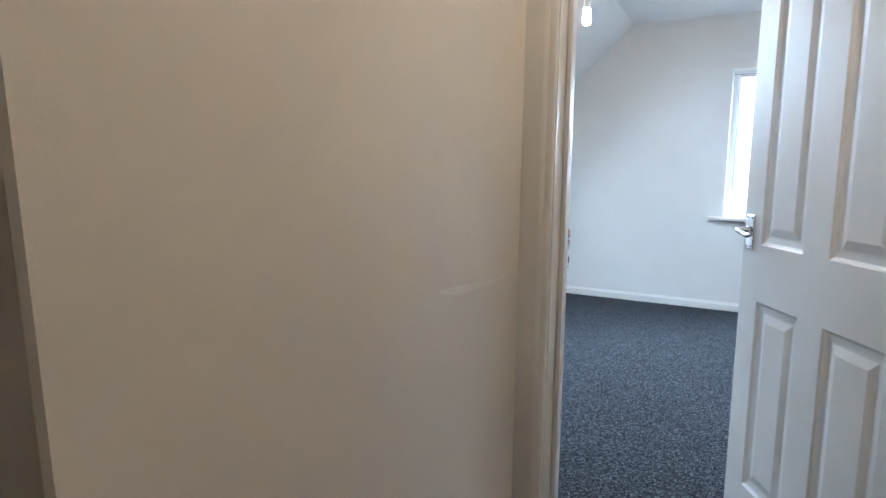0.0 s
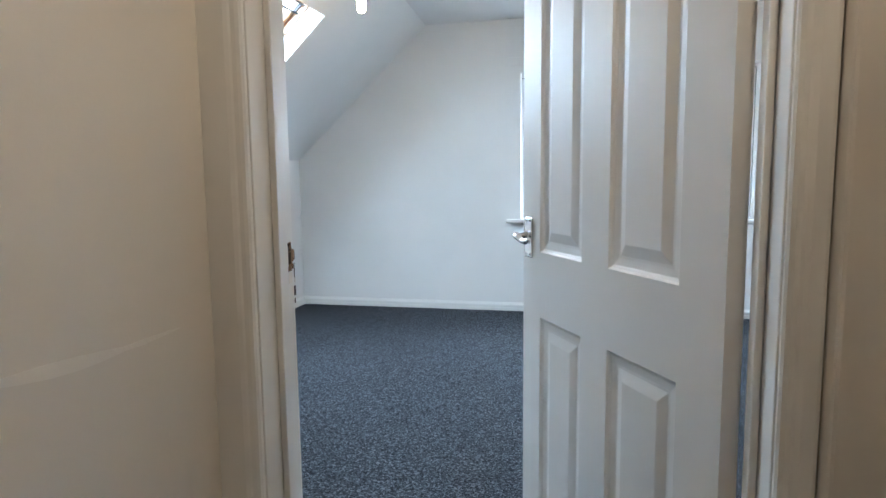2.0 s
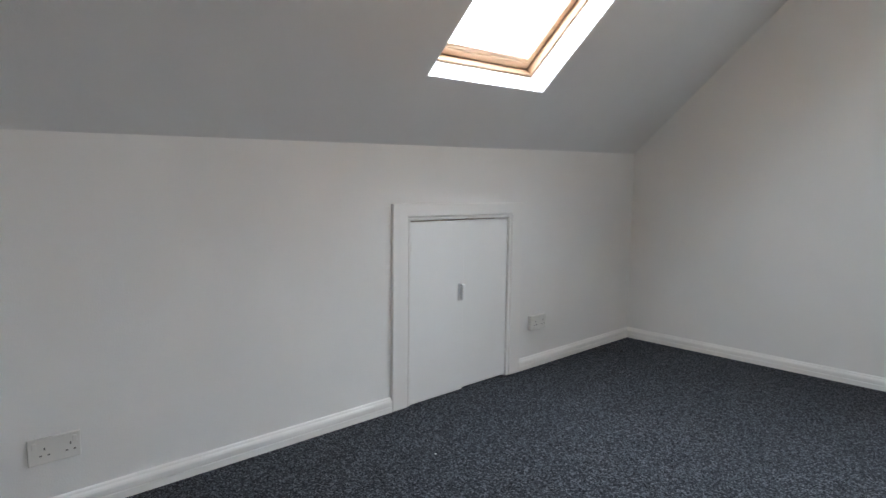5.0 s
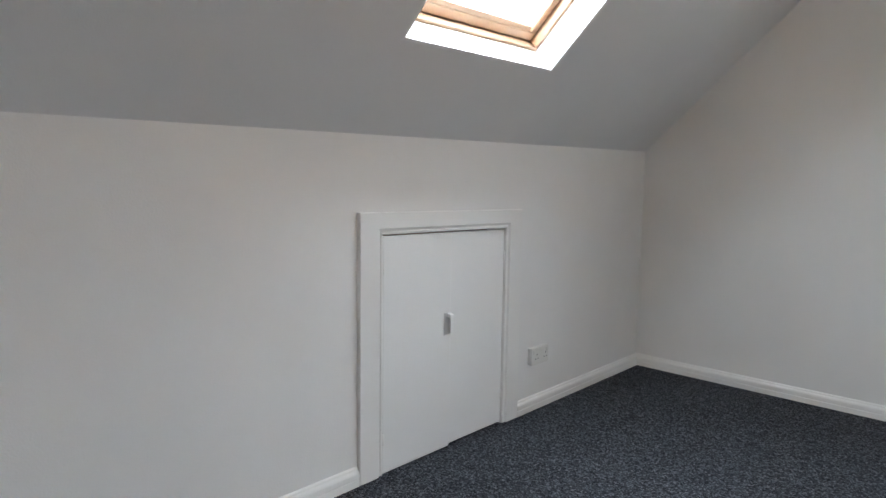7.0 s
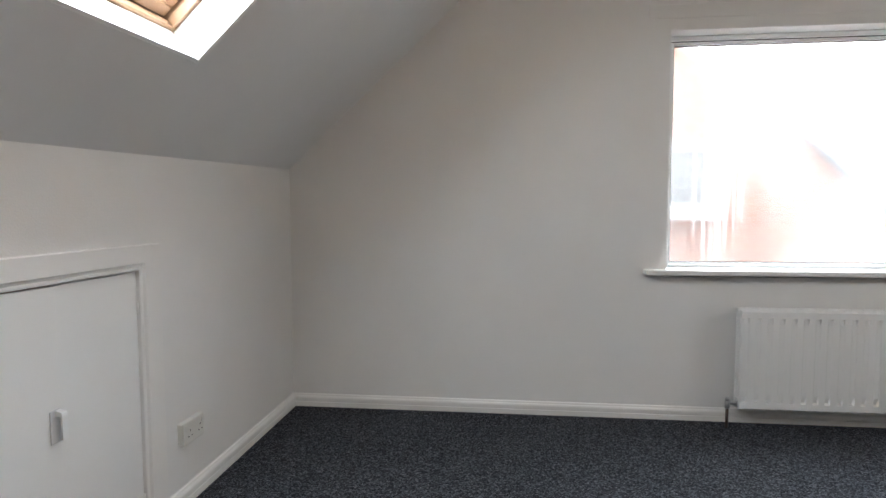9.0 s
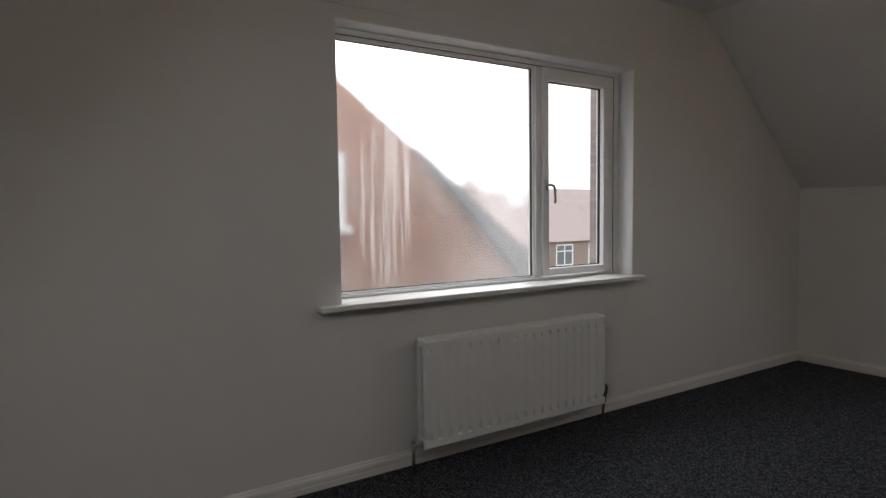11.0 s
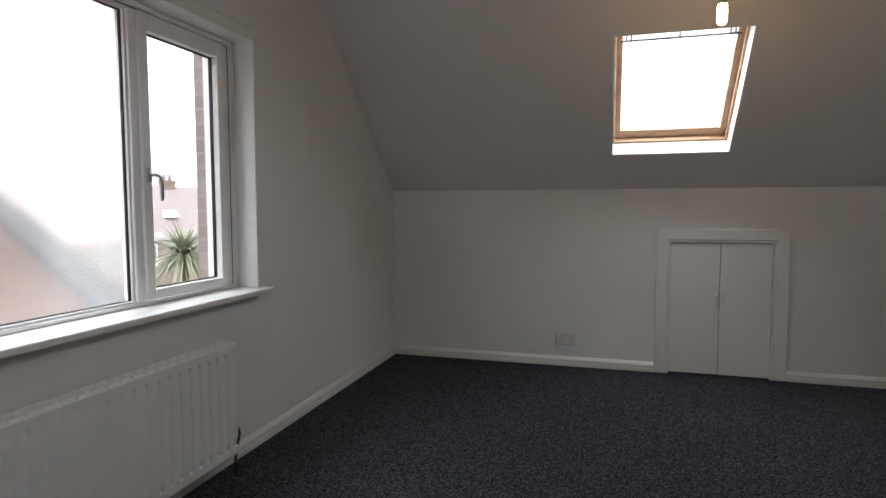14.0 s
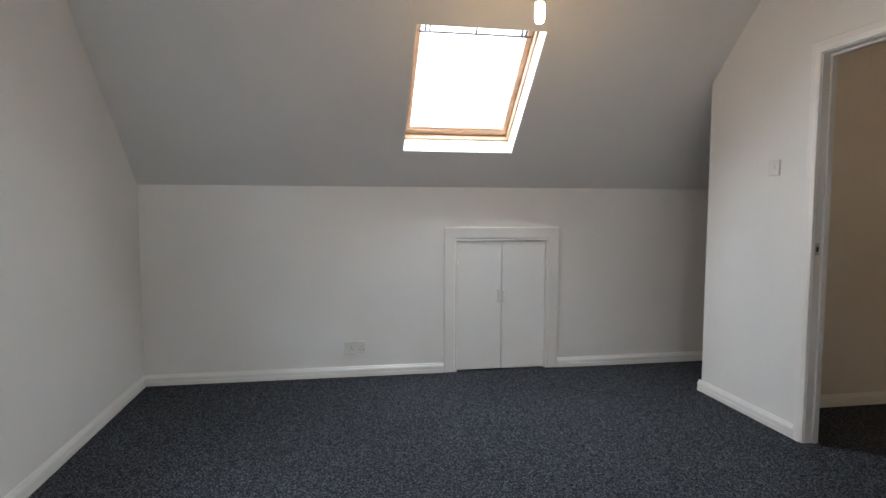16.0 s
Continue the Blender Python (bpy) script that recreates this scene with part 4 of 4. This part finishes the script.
bmesh.ops.create_grid(bm, x_segments=8, y_segments=8, size=400)
ground = part("ground", bm, M_GROUND)
ground.matrix_basis = pose(0, 60, GZ)
setting(ground, "gardens and ground far below", "ground")


def house(name, x0, x1, y0, y1, ze, zr, along, wall_mat, label, wins, hip=0.0):
    """A house with walls, a ridged roof and windows (x, z, w, h) on its near face."""
    h = holder(name, pose((x0 + x1) / 2, y0, GZ))
    ox, oy, oz = (x0 + x1) / 2, y0, GZ
    solid("wall", wall_mat, [(x0 - ox, 0, 0, x1 - ox, y1 - oy, ze - oz)], h)
    bm = bmesh.new()
    o = 0.25
    ym = (y0 + y1) / 2 - oy
    a, b = x0 - ox - o, x1 - ox + o
    v = [bm.verts.new(p) for p in ((a, -o, ze - oz), (b, -o, ze - oz), (b, y1 - oy + o, ze - oz), (a, y1 - oy + o, ze - oz), (a + hip, ym, zr - oz), (b - hip, ym, zr - oz))]
    for q in ((0, 1, 5, 4), (2, 3, 4, 5), (1, 2, 5), (3, 0, 4), (3, 2, 1, 0)):
        bm.faces.new([v[i] for i in q])
    part("roof", bm, M_TILE, h)
    for x, z, w, hh in wins:
        wn_ = holder("window", pose(x - ox, -0.02, z - oz))
        wn_.parent = h
        solid("frame", M_UPVC, [(-w / 2, -0.03, 0, -w / 2 + 0.09, 0.02, hh), (w / 2 - 0.09, -0.03, 0, w / 2, 0.02, hh), (-w / 2, -0.03, 0, w / 2, 0.02, 0.09), (-w / 2, -0.03, hh - 0.09, w / 2, 0.02, hh),
                                (-0.04, -0.03, 0, 0.04, 0.02, hh), (-w / 2, -0.03, hh * 0.66, w / 2, 0.02, hh * 0.66 + 0.07)], wn_)
        solid("pane", M_SLATE, [(-w / 2 + 0.05, -0.005, 0.05, w / 2 - 0.05, 0.015, hh - 0.05)], wn_)
    return tagged(h, label, "house")


def dormer(h, x, y, z, w, depth):
    """A small white gabled roof light standing on a house's roof slope."""
    bm = bmesh.new()
    o = h.matrix_basis.translation
    cx, cy, cz = x - o.x, y - o.y, z - o.z
    extrude(bm, [(cx - w / 2, cy, cz), (cx + w / 2, cy, cz), (cx + w / 2, cy, cz + 0.12), (cx, cy, cz + w * 0.42), (cx - w / 2, cy, cz + 0.12)], (0, 0, 0), (0, depth, 0))
    part("dormer", bm, M_UPVC, h, "small white gabled dormer")


def chimney(h, x, y, z0, z1):
    o = h.matrix_basis.translation
    cx, cy = x - o.x, y - o.y
    stack = solid("chimney", M_TERRACE, [(cx - 0.55, cy - 0.3, z0 - o.z, cx + 0.55, cy + 0.3, z1 - o.z), (cx - 0.62, cy - 0.37, z1 - 0.2 - o.z, cx + 0.62, cy + 0.37, z1 - 0.08 - o.z)], h, "brick chimney stack")
    for dx in (-0.28, 0.28):
        bm = bmesh.new()
        tube(bm, [(cx + dx, cy, z1 - o.z), (cx + dx, cy, z1 + 0.45 - o.z)], [0.14, 0.11], 10)
        part("chimney_pot", bm, M_TILE, stack)


terrace = house("terraced_house", 8.0, 33.0, 30, 37, -0.75, 2.8, "x", M_TERRACE, "brick terraced houses with red tiled roofs beyond the gardens",
                [(16.4, -2.35, 1.5, 1.4), (19.4, -2.35, 1.5, 1.4), (22.4, -2.35, 1.5, 1.4), (25.5, -2.35, 1.5, 1.4), (28.4, -2.35, 1.5, 1.4), (31.4, -2.35, 1.5, 1.4)])
for x, y, z, w in ((31.8, 30.9, 0.62, 1.2), (23.6, 32.2, 1.75, 1.3), (29.4, 29.9, -0.60, 0.7), (16.5, 31.2, 0.9, 1.2)):
    dormer(terrace, x, y, z, w, 1.2)
terrace_2 = house("terraced_house", 33.6, 60.0, 31, 39, -0.9, 2.9, "x", M_TERRACE, "brick terraced houses with red tiled roofs", [(37.5, -2.5, 1.8, 1.5), (42, -2.5, 1.8, 1.5)])
chimney(terrace_2, 35.9, 35.0, 2.2, 3.35)
chimney(terrace, 20.5, 33.5, 2.2, 3.3)

# neighbouring brick house with a white window and a low tiled side roof
nb = holder("brick_house", pose(0, 7.0, GZ))
bm = bmesh.new()
extrude(bm, [(-7.0, 0, 0), (-7.0, 0, 0.1 - GZ), (-1.5, 0, 4.18 - GZ), (4.6, 0, -0.53 - GZ), (4.6, 0, 0)], (0, 0, 0), (0, 7, 0))
part("wall", bm, M_BRICKWALL, nb)
for xa, za, xb, zb in ((-1.5, 4.20, 4.9, -0.73), (-1.5, 4.20, -7.3, -0.24)):
    bm = bmesh.new()
    extrude(bm, [(xa, 0.05, za - 0.1 - GZ), (xb, 0.05, zb - 0.1 - GZ), (xb, 0.05, zb + 0.03 - GZ), (xa, 0.05, za + 0.03 - GZ)], (0, 0, 0), (0, 7.1, 0))
    part("roof", bm, M_SLATE, nb, "grey tiled roof slope")
bm = bmesh.new()
extrude(bm, [(1.55, -0.10, 1.83 - GZ), (4.9, -0.10, -0.75 - GZ), (4.9, -0.10, -1.40 - GZ), (2.7, -0.10, 0.64 - GZ)], (0, 0, 0), (0, 0.099, 0))
part("bargeboard", bm, M_SLATE, nb, "dark grey slate verge")
nw = holder("window", pose(0.31, -0.02, 1.09 - GZ))
nw.parent = nb
solid("frame", M_UPVC, [(-0.5, -0.03, 0, -0.43, 0.02, 0.66), (0.43, -0.03, 0, 0.5, 0.02, 0.66), (-0.43, -0.03, 0, 0.43, 0.02, 0.07), (-0.43, -0.03, 0.59, 0.43, 0.02, 0.66), (-0.035, -0.03, 0.07, 0.035, 0.02, 0.59)], nw)
solid("sill", M_UPVC, [(-0.54, -0.09, -0.06, 0.54, 0.02, -0.001)], nw)
solid("pane", M_SLATE, [(-0.44, -0.005, 0.05, 0.44, 0.015, 0.61)], nw)
tagged(nb, "red brick neighbouring house with a white window", "house")

# palm in a garden
palm = holder("palm_tree", pose(13.75, 15.0, GZ))
bm = bmesh.new()
tube(bm, [(0, 0, 0), (0.05, 0, 2.0), (0.0, 0.03, 5.0)], [0.16, 0.12, 0.09], 10)
part("trunk", bm, M_TREE, palm)
bm = bmesh.new()
for i in range(420):
    az, el = random.uniform(0, 2 * math.pi), math.asin(random.uniform(-0.45, 1.0))
    ln, wd = random.uniform(1.0, 1.8), random.uniform(0.028, 0.050)
    d = Vector((math.cos(az) * math.cos(el), math.sin(az) * math.cos(el), math.sin(el)))
    side = d.cross(Vector((0, 0, 1))).normalized() * wd
    base = Vector((0, 0.03, 5.05))
    prev = None
    for k in range(5):
        s = k / 4
        p = base + d * ln * s + Vector((0, 0, -0.35 * s * s * ln))
        w = side * (1 - s) if k else side * 0.7
        cur_ = (bm.verts.new(p - w), bm.verts.new(p + w)) if k < 4 else (bm.verts.new(p),)
        if prev:
            bm.faces.new((prev[0], prev[1], *cur_[::-1]))
        prev = cur_
part("crown", bm, M_LEAF, palm)
tagged(palm, "spiky green garden palm with narrow leaves", "tree")

# projecting brick pier of the same gable, its toothed corner beside the window
pier = setting(solid("wall_pier", M_LEAD, [(2.12, YW + T + 0.062, -0.5, 2.6, 4.90, 3.6)]), "projecting red brick pier outside the window", "wall")
bm = bmesh.new()
rounded(bm, -0.1075, -0.051, -0.0325, 0.1075, 0.051, 0.0325, r=0.004, seg=1)
first = part("brick", bm, M_BRICK, pier)
brick_mesh = first.data
k = 0
for row in range(54):
    z = -0.45 + row * 0.075
    shift = 0.0 if row % 2 else 0.055
    for col in range(2):
        ob = first if k == 0 else new("brick", brick_mesh)
        ob.parent = pier
        ob.matrix_basis = pose(2.14 + shift + col * 0.225 + random.uniform(-0.004, 0.004), 4.87, z, 0, 0, random.uniform(-0.8, 0.8))
        k += 1
